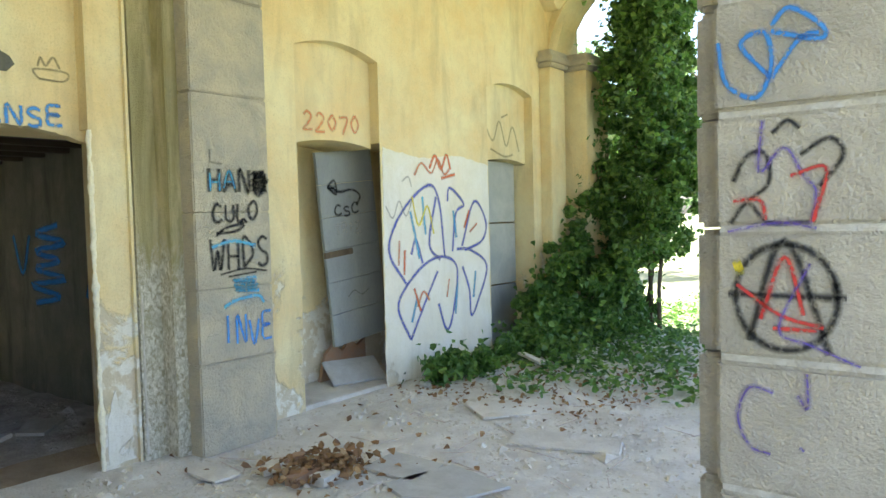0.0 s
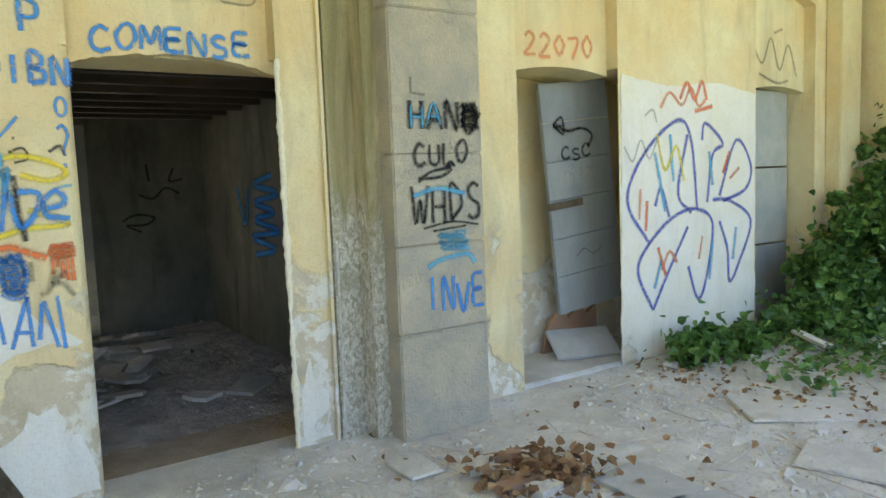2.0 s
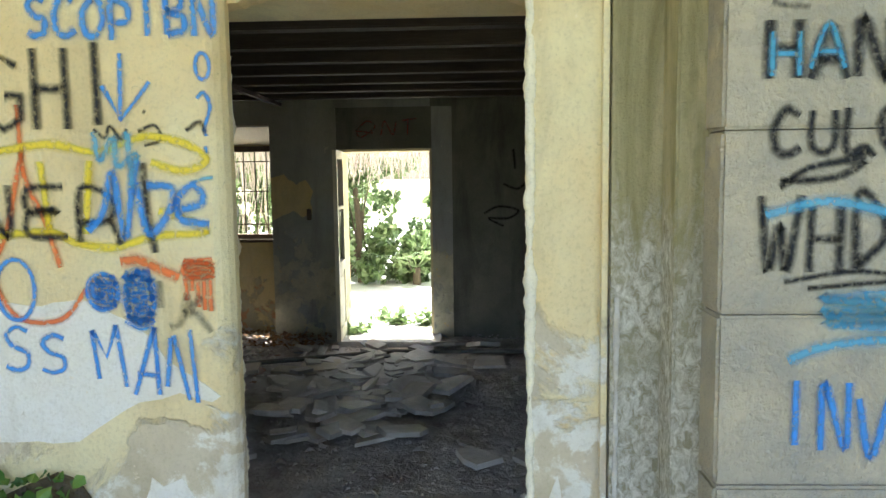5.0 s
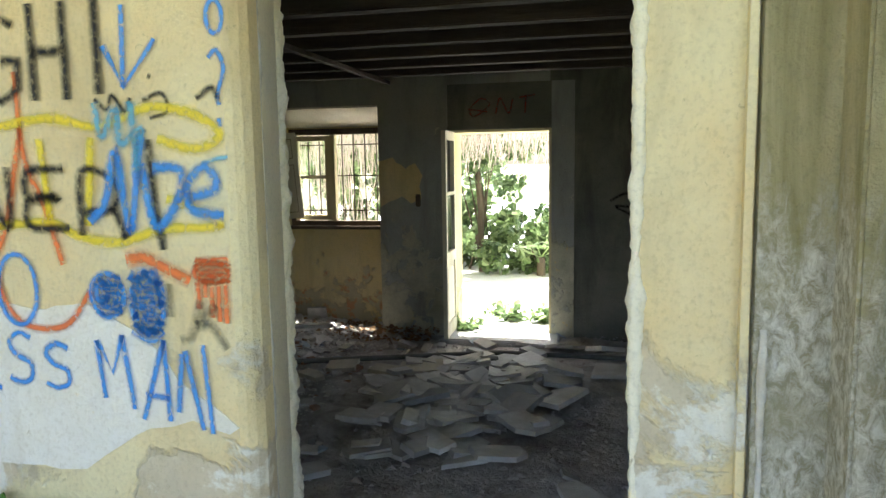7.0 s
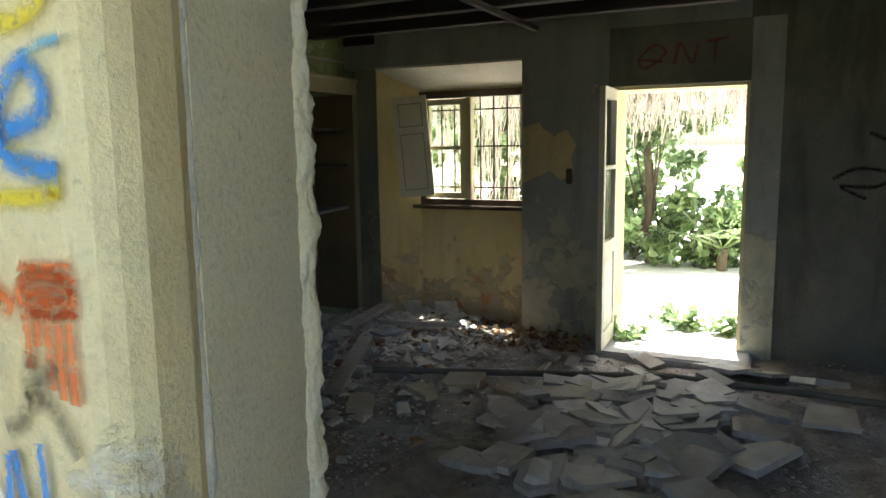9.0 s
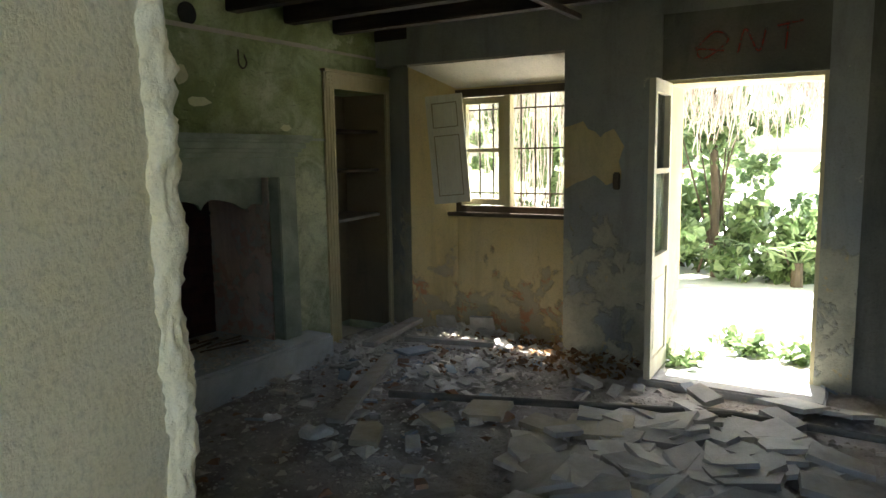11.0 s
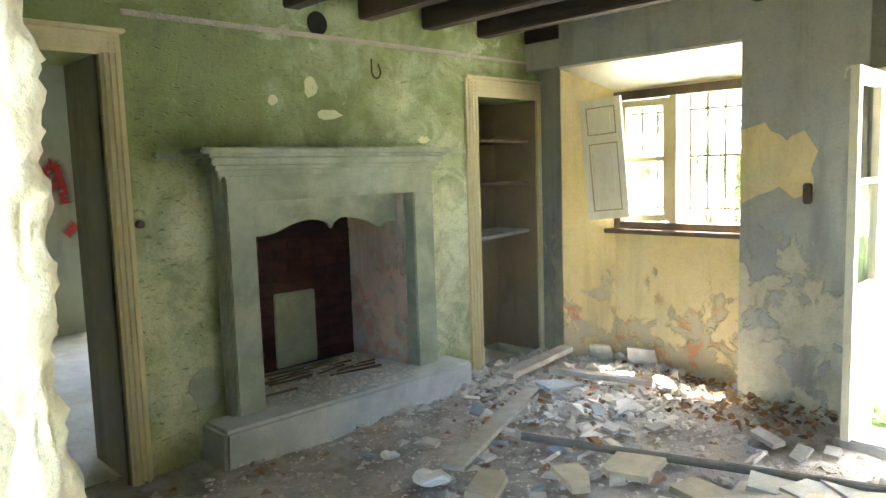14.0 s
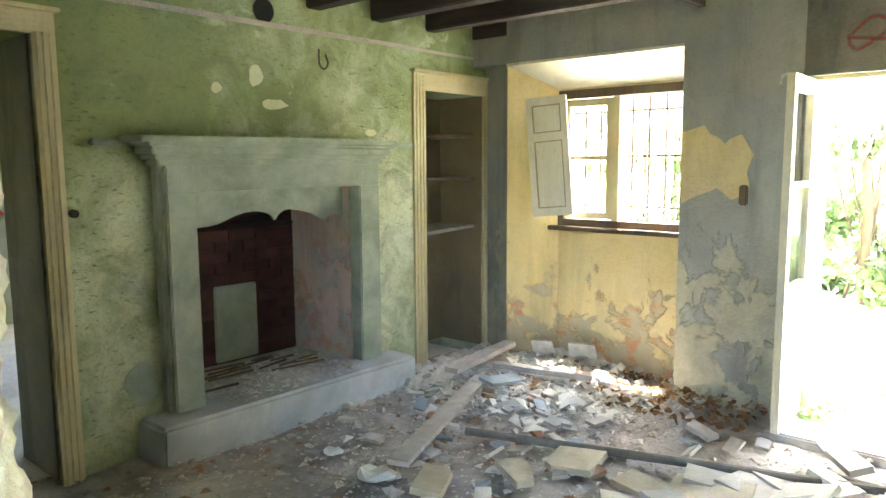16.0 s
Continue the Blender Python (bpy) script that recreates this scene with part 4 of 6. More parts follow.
# trees beyond the end arch
def tree(x, y, h, r, seed, label):
    rng = np.random.default_rng(seed)
    t = holder("tree", (x, y, -0.12), label, "tree")
    b = bmesh.new()
    q = Vector((0, 0, 0))
    limbs = []
    for s in range(5):
        p = q + Vector((rng.uniform(-0.15, 0.15), rng.uniform(-0.15, 0.15), h * 0.13))
        tube(b, q, p, 0.2 - 0.03 * s, 0.17 - 0.03 * s, 9)
        q = p
        for _ in range(2):
            e = q + Vector((rng.normal() * r * 0.6, rng.normal() * r * 0.6, h * rng.uniform(0.1, 0.35)))
            tube(b, q, e, 0.06, 0.02, 6)
            limbs.append(e)
    part("trunk", b, M_BARK, t)
    sh = [(e.x + rng.normal() * 0.5, e.y + rng.normal() * 0.5, e.z + rng.normal() * 0.5, rng.uniform(0.35, 0.9)) for e in limbs for _ in range(4)]
    leaves("crown", clumps(rng, sh, 110), 0.2, 0.4, M_LEAF, "", "", parent=t)
    return t


tree(-5.5, 21.0, 7.0, 2.4, 1, "leafy green garden tree in full sun")
tree(3.5, 36.0, 8.0, 2.6, 2, "tall leafy tree beyond the lawn")
tree(-10.5, 19.0, 6.0, 2.2, 3, "leafy green tree beside the house end")

# leaf litter pile with brick bits, slabs, grit
pts = np.stack([RNG.normal(-3.35, 0.16, 420), RNG.normal(2.98, 0.16, 420), np.abs(RNG.normal(0.0, 0.035, 420)) + 0.015], 1)
leaves("leaf_litter", pts, 0.06, 1.0, M_DRY, "pile of dry brown leaves on the concrete", "leaf litter", 0.8)
pts = np.stack([RNG.uniform(-4.5, -2.2, 900), RNG.uniform(2.3, 7.0, 900), RNG.uniform(0.01, 0.03, 900)], 1)
pts = pts[(pts[:, 1] > 4.9) | (RNG.uniform(size=900) < 0.10)]
leaves("scattered_leaves", pts, 0.05, 1.2, M_DRY, "dry leaves scattered over the portico floor", "leaf litter", 0.6)


def shard(rng, size, thick):
    """An irregular broken slab with chipped edges."""
    b = bmesh.new()
    w, h = size * rng.uniform(0.42, 0.55), size * rng.uniform(0.22, 0.45)
    pts = [(sx * w * rng.uniform(0.75, 1.05), sy * h * rng.uniform(0.75, 1.05)) for sx, sy in ((-1, -1), (1, -1), (1, 1), (-1, 1))]
    cut = rng.randrange(6)
    if cut < 4:
        q, a_, c_ = Vector(pts[cut]), Vector(pts[cut - 1]), Vector(pts[(cut + 1) % 4])
        pts[cut:cut + 1] = [tuple(q.lerp(a_, rng.uniform(0.15, 0.5))), tuple(q.lerp(c_, rng.uniform(0.15, 0.6)))]
    prism(b, pts, "z", 0, thick)
    for v in b.verts:
        if v.co.z > thick * 0.5:
            v.co.x *= 0.97
            v.co.y *= 0.97
    return b


rnd = random.Random(5)
for k in range(9):
    ob = thing("brick_fragment", shard(rnd, rnd.uniform(0.09, 0.2), rnd.uniform(0.03, 0.06)), M_TERRA if k % 3 else M_MORTAR, "broken brick fragment lying among dry leaves", "brick", "bricks in the leaf pile")
    ob.matrix_basis = pose(-3.4 + rnd.uniform(-0.28, 0.25), 2.95 + rnd.uniform(-0.28, 0.25), 0.01, rnd.uniform(-8, 8), rnd.uniform(-8, 8), rnd.uniform(0, 360))
for x, y, s, m in ((-2.5, 3.2, 0.7, M_MARBLE), (-2.95, 3.35, 0.5, M_MARBLE), (-3.9, 2.55, 0.35, M_CONC), (-1.9, 3.3, 0.5, M_CONC), (-3.1, 5.0, 0.8, M_CONC), (-2.3, 4.4, 0.9, M_CONC)):
    ob = thing("paving_slab", shard(rnd, s, 0.014), m, "flat broken stone slab on the portico floor", "slab", "loose paving slabs")
    ob.matrix_basis = pose(x, y, 0.007, 0, 0, rnd.uniform(0, 360))
ob = thing("leaning_slab", boxes((-0.06, 0.06, -0.3, 0.3, 0, 0.035), bevel=0.006), M_MORTAR, "white broken stone strip lying by the wall", "slab")
ob.matrix_basis = pose(-4.4, 5.5, 0.03, 4, 6, 20)
ob = thing("leaning_slab", boxes((-0.05, 0.05, -0.25, 0.25, 0, 0.03), bevel=0.006), M_MORTAR, "pale broken stone strip among the ivy", "slab")
ob.matrix_basis = pose(-3.9, 6.6, 0.08, 3, 4, 60)


def grit(name, count, region, size, mat, label, flat=0.6):
    """Loose crumbs: small uneven lumps strewn over a stretch of floor."""
    rng = np.random.default_rng(count)
    base = np.array([[1, 0, 0], [-0.5, 0.8, 0], [-0.5, -0.8, 0], [0.2, 0.1, 0.8], [-0.3, 0, 0.6]])
    tri = np.array([[0, 1, 3], [1, 4, 3], [1, 2, 4], [2, 3, 4], [2, 0, 3]])
    c = region(rng, count)
    s = size * rng.lognormal(0, 0.55, count)[:, None, None]
    an = rng.uniform(0, 6.28, count)
    rot = np.zeros((count, 3, 3))
    rot[:, 0, 0], rot[:, 0, 1], rot[:, 1, 0], rot[:, 1, 1], rot[:, 2, 2] = np.cos(an), -np.sin(an), np.sin(an), np.cos(an), flat
    v = np.einsum("nij,kj->nki", rot, base) * s * rng.uniform(0.6, 1.3, (count, 5, 1)) + c[:, None, :]
    f = (np.arange(count)[:, None, None] * 5 + tri).reshape(-1, 3)
    me = bpy.data.meshes.new(name)
    me.from_pydata(v.reshape(-1, 3).tolist(), [], f.tolist())
    me.materials.append(mat)
    return tagged(new(name, me), label, "rubble", kind="stuff")


def on_portico(rng, n):
    return np.stack([rng.uniform(-4.55, -0.6, n), rng.uniform(0.2, 7.0, n), np.full(n, 0.0)], 1)


grit("gravel", 16000, on_portico, 0.012, M_MORTAR, "pale grit and gravel over the concrete floor")
b = bmesh.new()
for _ in range(60):
    p = Vector((RNG.uniform(-4.3, -1.5), RNG.uniform(2.6, 6.0), 0.012))
    an = RNG.uniform(0, 3.14)
    tube(b, p, p + Vector((math.cos(an), math.sin(an), 0.01)) * RNG.uniform(0.1, 0.4), 0.004, 0.003, 5)
thing("twigs", b, M_TWIG, "thin dry twigs strewn on the floor", "twigs", kind="stuff")

# ---- graffiti of the portico ----
W = wall_plane
lettering("COMENSE", 1.19, 2.06, 2.34, 2.46, panel_plane, 0.03, S_BLUE, "blue sprayed word over the doorway")
lettering("SCOPIBN", 0.40, 1.085, 2.12, 2.26, W, 0.03, S_BLUE, "blue sprayed word beside the doorway")
lettering("SIR P", 0.40, 0.98, 2.38, 2.54, W, 0.03, S_BLUE, "blue sprayed letters high on the wall")
lettering("GHI", 0.22, 0.74, 1.80, 2.07, W, 0.034, S_BLACK, "large black sprayed letters")
graffiti([[(0.73, 2.07), (0.72, 1.84)], [(0.66, 1.96), (0.72, 1.84), (0.83, 1.97)]], W, 0.022, S_BLUE, "blue sprayed arrow that points down", False)
graffiti([[(-0.2, 1.72), (0.2, 1.73), (0.45, 1.76), (0.63, 1.73), (0.79, 1.78), (0.93, 1.76), (1.02, 1.70), (0.94, 1.66), (0.82, 1.69)], [(0.1, 1.42), (0.42, 1.45), (0.53, 1.41), (0.67, 1.39), (0.82, 1.43), (1.0, 1.44), (0.96, 1.48), (0.84, 1.52)], [(0.42, 1.7), (0.44, 1.46)], [(0.60, 1.7), (0.57, 1.44)]], W, 0.034, S_YELLOW, "yellow sprayed outline letters")
lettering("NE", 0.14, 0.54, 1.42, 1.60, W, 0.03, S_BLACK, "black sprayed letters over yellow outlines")
graffiti([[(0.55, 1.41), (0.56, 1.60), (0.67, 1.57), (0.66, 1.49), (0.56, 1.48)], [(0.79, 1.69), (0.80, 1.52), (0.82, 1.37)], [(0.66, 1.50), (0.70, 1.40)]], W, 0.03, S_BLACK, "black sprayed letters under a blue scrawl")
graffiti([[(0.58, 1.45), (0.64, 1.52), (0.68, 1.66), (0.70, 1.50), (0.72, 1.43), (0.75, 1.62), (0.77, 1.70)], [(0.76, 1.62), (0.80, 1.44), (0.88, 1.52), (0.89, 1.60), (0.80, 1.61)], [(0.91, 1.52), (1.0, 1.55), (0.97, 1.61), (0.91, 1.56), (0.92, 1.49), (1.02, 1.47)]], W, 0.034, S_BLUE, "blue sprayed scrawl over black letters")
graffiti([[(0.62, 1.80), (0.64, 1.70), (0.69, 1.78), (0.70, 1.68), (0.77, 1.72), (0.75, 1.66)], [(0.74, 1.80), (0.75, 1.6)]], W, 0.03, S_SKY, "blue sprayed tag on the wall")
graffiti([[(0.62, 1.81), (0.66, 1.78), (0.68, 1.82), (0.72, 1.77), (0.74, 1.81)], [(0.78, 1.80), (0.84, 1.82), (0.86, 1.77), (0.80, 1.75)], [(0.80, 1.87), (0.81, 1.865)], [(0.95, 1.80), (1.0, 1.83), (1.02, 1.79)]], W, 0.016, S_BLACK, "small black scrawl on the wall")
graffiti([[(0.35, 1.9), (0.36, 1.65), (0.42, 1.5), (0.47, 1.32)], [(0.36, 1.75), (0.28, 1.45), (0.22, 1.3), (0.3, 1.14), (0.46, 1.13), (0.56, 1.24)]], W, 0.026, S_ORANGE, "orange red sprayed line")
graffiti([[(0.69, 1.34), (0.75, 1.345), (0.81, 1.32), (0.90, 1.28)]], W, 0.045, S_ORANGE, "short orange sprayed bar on the wall")
graffiti([scribble(0.97, 1.31, 0.065, 0.035, 9), ring(0.97, 1.305, 0.055, 0.028)] + [[(0.925 + 0.022 * k, 1.28), (0.925 + 0.022 * k, 1.27 - random.uniform(0.03, 0.12))] for k in range(5)], W, 0.022, S_ORANGE, "orange sprayed blot with running drips")
graffiti([ring(0.62, 1.23, 0.055, 0.065), ring(0.60, 1.24, 0.02, 0.03), scribble(0.63, 1.23, 0.04, 0.055, 9)], W, 0.026, S_BLUE, "blue sprayed blob with a gap inside")
graffiti([scribble(0.755, 1.21, 0.05, 0.09, 12), ring(0.755, 1.21, 0.05, 0.09), [(0.70, 1.13), (0.76, 1.10), (0.80, 1.13)]], W, 0.034, S_BLUE, "filled blue sprayed blob with drips")
graffiti([[(0.93, 1.22), (0.90, 1.12), (0.86, 1.10)], [(0.98, 1.21), (0.92, 1.15), (0.96, 1.15), (1.01, 1.08)], [(0.83, 1.27), (0.83, 1.17)]], W, 0.03, S_GREY, "black sprayed letter over drips")
graffiti([ring(0.30, 1.24, 0.07, 0.11)], W, 0.02, S_BLUE, "blue sprayed letter O")
graffiti([ring(0.10, 1.24, 0.07, 0.11)], W, 0.02, S_BLUE, "blue sprayed letter O")
lettering("ESS", 0.10, 0.50, 0.93, 1.08, W, 0.022, S_BLUE, "blue sprayed letters on bare plaster")
graffiti([[(0.57, 1.09), (0.59, 0.91)], [(0.57, 1.09), (0.62, 0.99), (0.66, 1.11)], [(0.66, 1.11), (0.69, 0.88)], [(0.72, 0.85), (0.80, 1.10)], [(0.80, 1.10), (0.81, 0.85)], [(0.73, 0.93), (0.81, 0.92)], [(0.87, 1.07), (0.92, 0.83)], [(0.93, 1.09), (0.95, 0.82)], [(0.86, 1.06), (0.84, 0.88)]], W, 0.022, S_BLUE, "tall blue sprayed letters on bare plaster", False)
graffiti([ring(1.02, 2.02, 0.024, 0.045)], W, 0.018, S_BLUE, "blue sprayed letter at the door edge")
graffiti([[(0.995, 1.91), (1.02, 1.93), (1.04, 1.88), (1.018, 1.81), (1.022, 1.78)], [(1.018, 1.745), (1.02, 1.72)]], W, 0.018, S_BLUE, "blue sprayed question mark at the door edge")
graffiti([[(0.96, 1.615), (1.0, 1.63), (1.04, 1.635)]], W, 0.018, S_SKY, "short blue sprayed dash at the door edge")
P = pilaster_plane
graffiti([[(2.83, 2.2), (2.83, 2.11), (2.93, 2.10)]], P, 0.02, S_GREY, "small black sprayed mark on stone", False)
lettering("HANO", 2.80, 3.32, 1.90, 2.06, P, 0.04, S_BLACK, "black sprayed word on stone")
lettering("HA", 2.81, 3.05, 1.91, 2.04, P, 0.02, S_SKY, "sky blue letters sprayed over black")
graffiti([scribble(3.26, 1.98, 0.07, 0.07, 12)], P, 0.045, S_BLACK, "black sprayed blot on stone")
lettering("CULO", 2.83, 3.24, 1.69, 1.82, P, 0.028, S_BLACK, "black sprayed word on stone")
graffiti([[(2.86, 1.60), (3.02, 1.61), (3.1, 1.66), (2.95, 1.64), (2.86, 1.58)], [(3.07, 1.68), (3.1, 1.70), (3.13, 1.67)]], P, 0.024, S_BLACK, "black sprayed crown mark")
lettering("WHDS", 2.80, 3.34, 1.33, 1.54, P, 0.03, S_BLACK, "black sprayed tag on stone")
graffiti([[(2.88, 1.30), (3.1, 1.33), (3.3, 1.30)], [(2.95, 1.28), (3.2, 1.30)]], P, 0.018, S_BLACK, "black underline under a tag")
graffiti([scribble(3.1, 1.21, 0.12, 0.05, 8), [(2.9, 1.06), (3.0, 1.10), (3.2, 1.12), (3.26, 1.06)], [(2.82, 1.5), (3.0, 1.54), (3.2, 1.5)]], P, 0.04, S_SKY, "sky blue sprayed smears on stone")
lettering("INVE", 2.88, 3.34, 0.78, 0.98, P, 0.026, S_BLUE, "blue sprayed word on stone")
lettering("22070", 4.12, 4.86, 2.50, 2.66, panel_plane, 0.034, S_SALMON, "faded orange sprayed number over the door")
# the tall blue figure on the white coat
graffiti([[(5.38, 0.42), (5.2, 0.75), (5.3, 0.95), (5.62, 1.18), (5.95, 1.25), (6.2, 1.1), (6.1, 0.6), (5.98, 0.45), (5.85, 0.75)],
          [(5.35, 0.98), (5.08, 1.36), (5.3, 1.75), (5.72, 2.02), (5.9, 1.85), (5.98, 1.25)],
          [(5.6, 1.2), (5.5, 1.45), (5.42, 1.3)], [(5.85, 1.9), (5.72, 1.4), (5.9, 1.22)], [(6.05, 1.85), (6.1, 2.0), (6.35, 1.82), (6.2, 1.72), (6.12, 1.3)],
          [(6.2, 1.32), (6.45, 1.3), (6.78, 1.1), (6.6, 0.72), (6.45, 0.55), (6.42, 0.85), (6.3, 1.12)], [(6.3, 1.35), (6.55, 1.85), (6.78, 1.62), (6.7, 1.4), (6.35, 1.3)], [(5.38, 0.42), (5.6, 0.75), (5.85, 1.1)]], W, 0.04, S_NAVY, "tall blue sprayed outline figure of folded shapes")
graffiti([[(5.5, 2.12), (5.62, 2.25), (5.78, 2.15), (5.9, 2.3), (6.0, 2.15), (6.1, 2.2)], [(5.22, 1.2), (5.24, 1.45)], [(5.5, 0.75), (5.6, 0.9), (5.7, 0.8)], [(6.0, 0.8), (6.05, 1.0)], [(6.45, 1.5), (6.6, 1.6)]], W, 0.035, S_SALMON, "orange sprayed touches on the plaster")
graffiti([[(5.42, 1.75), (5.5, 1.45), (5.55, 1.25)], [(5.62, 1.9), (5.66, 1.5)], [(5.4, 0.6), (5.5, 0.85)], [(6.15, 0.6), (6.2, 0.95)], [(6.5, 0.75), (6.55, 1.05)], [(6.15, 1.75), (6.2, 1.45)]], W, 0.045, S_SKY, "pale blue shading inside the sprayed figure")
graffiti([[(5.75, 2.2), (5.85, 2.34), (5.95, 2.2), (6.05, 2.36), (6.12, 2.2)], [(5.95, 2.1), (6.2, 2.15)], [(5.3, 1.1), (5.32, 1.35)], [(5.45, 0.95), (5.55, 0.7)], [(6.35, 1.55), (6.45, 1.75)]], W, 0.04, S_ORANGE, "orange sprayed flames over the figure")
graffiti([[(5.05, 1.8), (5.15, 1.68), (5.25, 1.85), (5.35, 1.7), (5.45, 1.85)], [(5.3, 2.05), (5.4, 2.1), (5.45, 2.0)]], W, 0.022, S_GREY, "faint black tag on the plaster")
graffiti([[(5.45, 1.9), (5.55, 1.6), (5.7, 1.8), (5.8, 1.5)]], W, 0.03, S_YELLOW, "faint yellow spray strokes")
graffiti([[(6.95, 2.85), (7.15, 2.6), (7.3, 2.85), (7.45, 2.55), (7.6, 2.8), (7.75, 2.5)], [(7.1, 2.5), (7.4, 2.42), (7.6, 2.45)], [(7.35, 2.9), (7.5, 2.95)]], panel_plane, 0.03, S_GREY, "grey sprayed tag in the far bay")
def leaf_plane(u, v, d):
    q = d2.matrix_basis @ Vector((0.0235 + d, u - 4.31, v - 0.38))
    return tuple(q)
graffiti([[(4.42, 1.98), (4.58, 1.92), (4.75, 1.93), (4.86, 1.86), (4.8, 1.76)], [(4.42, 1.98), (4.52, 2.04), (4.53, 1.9), (4.42, 1.98)], [(4.45, 1.98), (4.52, 1.96)]], leaf_plane, 0.03, S_BLACK, "black sprayed curved arrow on the door")
lettering("CSC", 4.48, 4.84, 1.68, 1.78, leaf_plane, 0.026, S_BLACK, "black sprayed letters on the door")
lettering("TRIZ", 4.46, 4.84, 1.50, 1.60, leaf_plane, 0.022, S_WHITE, "white sprayed letters on the door")
graffiti([[(4.55, 0.85), (4.65, 0.9), (4.75, 0.84), (4.86, 0.88)]], leaf_plane, 0.014, S_GREY, "thin black scrawl on the door")
# near pier
Q = pier_plane
graffiti([[(-0.60, 2.27), (-0.57, 2.12), (-0.47, 2.06), (-0.42, 2.16), (-0.44, 2.28), (-0.52, 2.25), (-0.42, 2.12)], [(-0.42, 2.12), (-0.33, 2.24), (-0.27, 2.25)], [(-0.42, 2.30), (-0.36, 2.35), (-0.26, 2.27), (-0.27, 2.23), (-0.42, 2.28)]], Q, 0.022, S_BLUE, "blue sprayed squiggle on the pier")
graffiti([[(-0.55, 1.77), (-0.5, 1.86), (-0.44, 1.86), (-0.43, 1.76), (-0.5, 1.70)], [(-0.33, 1.85), (-0.24, 1.9), (-0.2, 1.84), (-0.27, 1.74)], [(-0.56, 1.62), (-0.5, 1.69), (-0.43, 1.62), (-0.3, 1.62)], [(-0.42, 1.93), (-0.37, 1.97), (-0.33, 1.94)]], Q, 0.02, S_BLACK, "black sprayed tag on the pier")
graffiti([[(-0.45, 1.98), (-0.46, 1.8), (-0.38, 1.88), (-0.32, 1.78), (-0.28, 1.72), (-0.3, 1.6)], [(-0.57, 1.59), (-0.4, 1.62), (-0.28, 1.60)]], Q, 0.02, S_PURPLE, "purple sprayed strokes on the pier")
graffiti([[(-0.55, 1.70), (-0.46, 1.70), (-0.44, 1.63)], [(-0.36, 1.78), (-0.25, 1.8), (-0.29, 1.62)]], Q, 0.018, S_RED, "red sprayed strokes on the pier")
graffiti([ring(-0.38, 1.36, 0.165, 0.185, 1.05), [(-0.50, 1.2), (-0.38, 1.56), (-0.24, 1.17)], [(-0.57, 1.365), (-0.19, 1.365)]], Q, 0.028, S_BLACK, "black circled letter A sprayed on the pier")
graffiti([[(-0.46, 1.28), (-0.38, 1.5), (-0.32, 1.3)], [(-0.54, 1.4), (-0.4, 1.3), (-0.26, 1.26)], [(-0.42, 1.25), (-0.28, 1.25)]], Q, 0.02, S_RED, "red sprayed letter under the black circle")
graffiti([[(-0.55, 1.46), (-0.52, 1.47)]], Q, 0.05, S_YELLOW, "yellow sprayed dot on the pier")
graffiti([[(-0.3, 1.48), (-0.4, 1.25), (-0.3, 1.2), (-0.15, 1.14)]], Q, 0.016, S_PURPLE, "purple sprayed line on the pier")
graffiti([[(-0.42, 1.02), (-0.50, 1.03), (-0.54, 0.92), (-0.5, 0.82), (-0.43, 0.8)], [(-0.31, 1.1), (-0.31, 0.98), (-0.34, 1.02)], [(-0.335, 0.84), (-0.32, 0.83)]], Q, 0.02, S_PURPLE, "purple sprayed question mark on the pier")

# ================= room =================
fp = holder("fireplace", (-7.6, FIRE, 0), "large grey stone fireplace with a moulded mantel shelf", "fireplace")


def fpart(name, rows, mat, label="", bevel=0.008, rough=0.003):
    b = bmesh.new()
    for x0, x1, y0, y1, z0, z1 in rows:
        box(b, x0 + 7.6, x1 + 7.6, y0 - FIRE, y1 - FIRE, z0, z1, bevel=bevel)
    return part(name, rough_edges(b, rough, 7), mat, fp, label)


fpart("hearth", [(-8.53, -6.72, FIRE - 0.60, -1.50, -0.09, 0.175)], M_HEARTH, "thick pale grey hearth stone", 0.02, 0.008)
fpart("jamb", [(-7.05, -6.885, FIRE - 0.05, -1.655, 0.176, 1.32)], M_PIETRA)
fpart("jamb", [(-6.93, -6.86, FIRE - 0.05, -1.69, 0.176, 1.50)], M_PIETRA)
fpart("jamb", [(-8.36, -8.185, FIRE - 0.05, -1.655, 0.176, 1.32)], M_PIETRA)
fpart("lintel", [(-8.36, -6.885, FIRE - 0.05, -1.655, 1.322, 1.455)], M_PIETRA)
for k, (dy, z0, z1) in enumerate(((0.03, 1.457, 1.487), (0.06, 1.489, 1.512), (0.09, 1.514, 1.552), (0.12, 1.554, 1.572))):
    fpart("moulding", [(-8.36 - dy * 0.3, -6.86 + dy * 0.9, FIRE - 0.02, -1.66 + dy, z0, z1)], M_PIETRA, "", 0.006)
fpart("mantel_shelf", [(-8.40, -6.70, FIRE - 0.02, -1.515, 1.574, 1.604)], M_PIETRA, "thin projecting stone shelf", 0.008, 0.004)
fpart("shelf_end", [(-8.76, -8.405, FIRE - 0.01, FIRE + 0.03, 1.572, 1.592)], M_PIETRA, "", 0.004)
fpart("shelf_end", [(-6.695, -6.56, FIRE - 0.01, FIRE + 0.05, 1.555, 1.585)], M_PIETRA, "broken stone stub of the shelf", 0.008, 0.012)
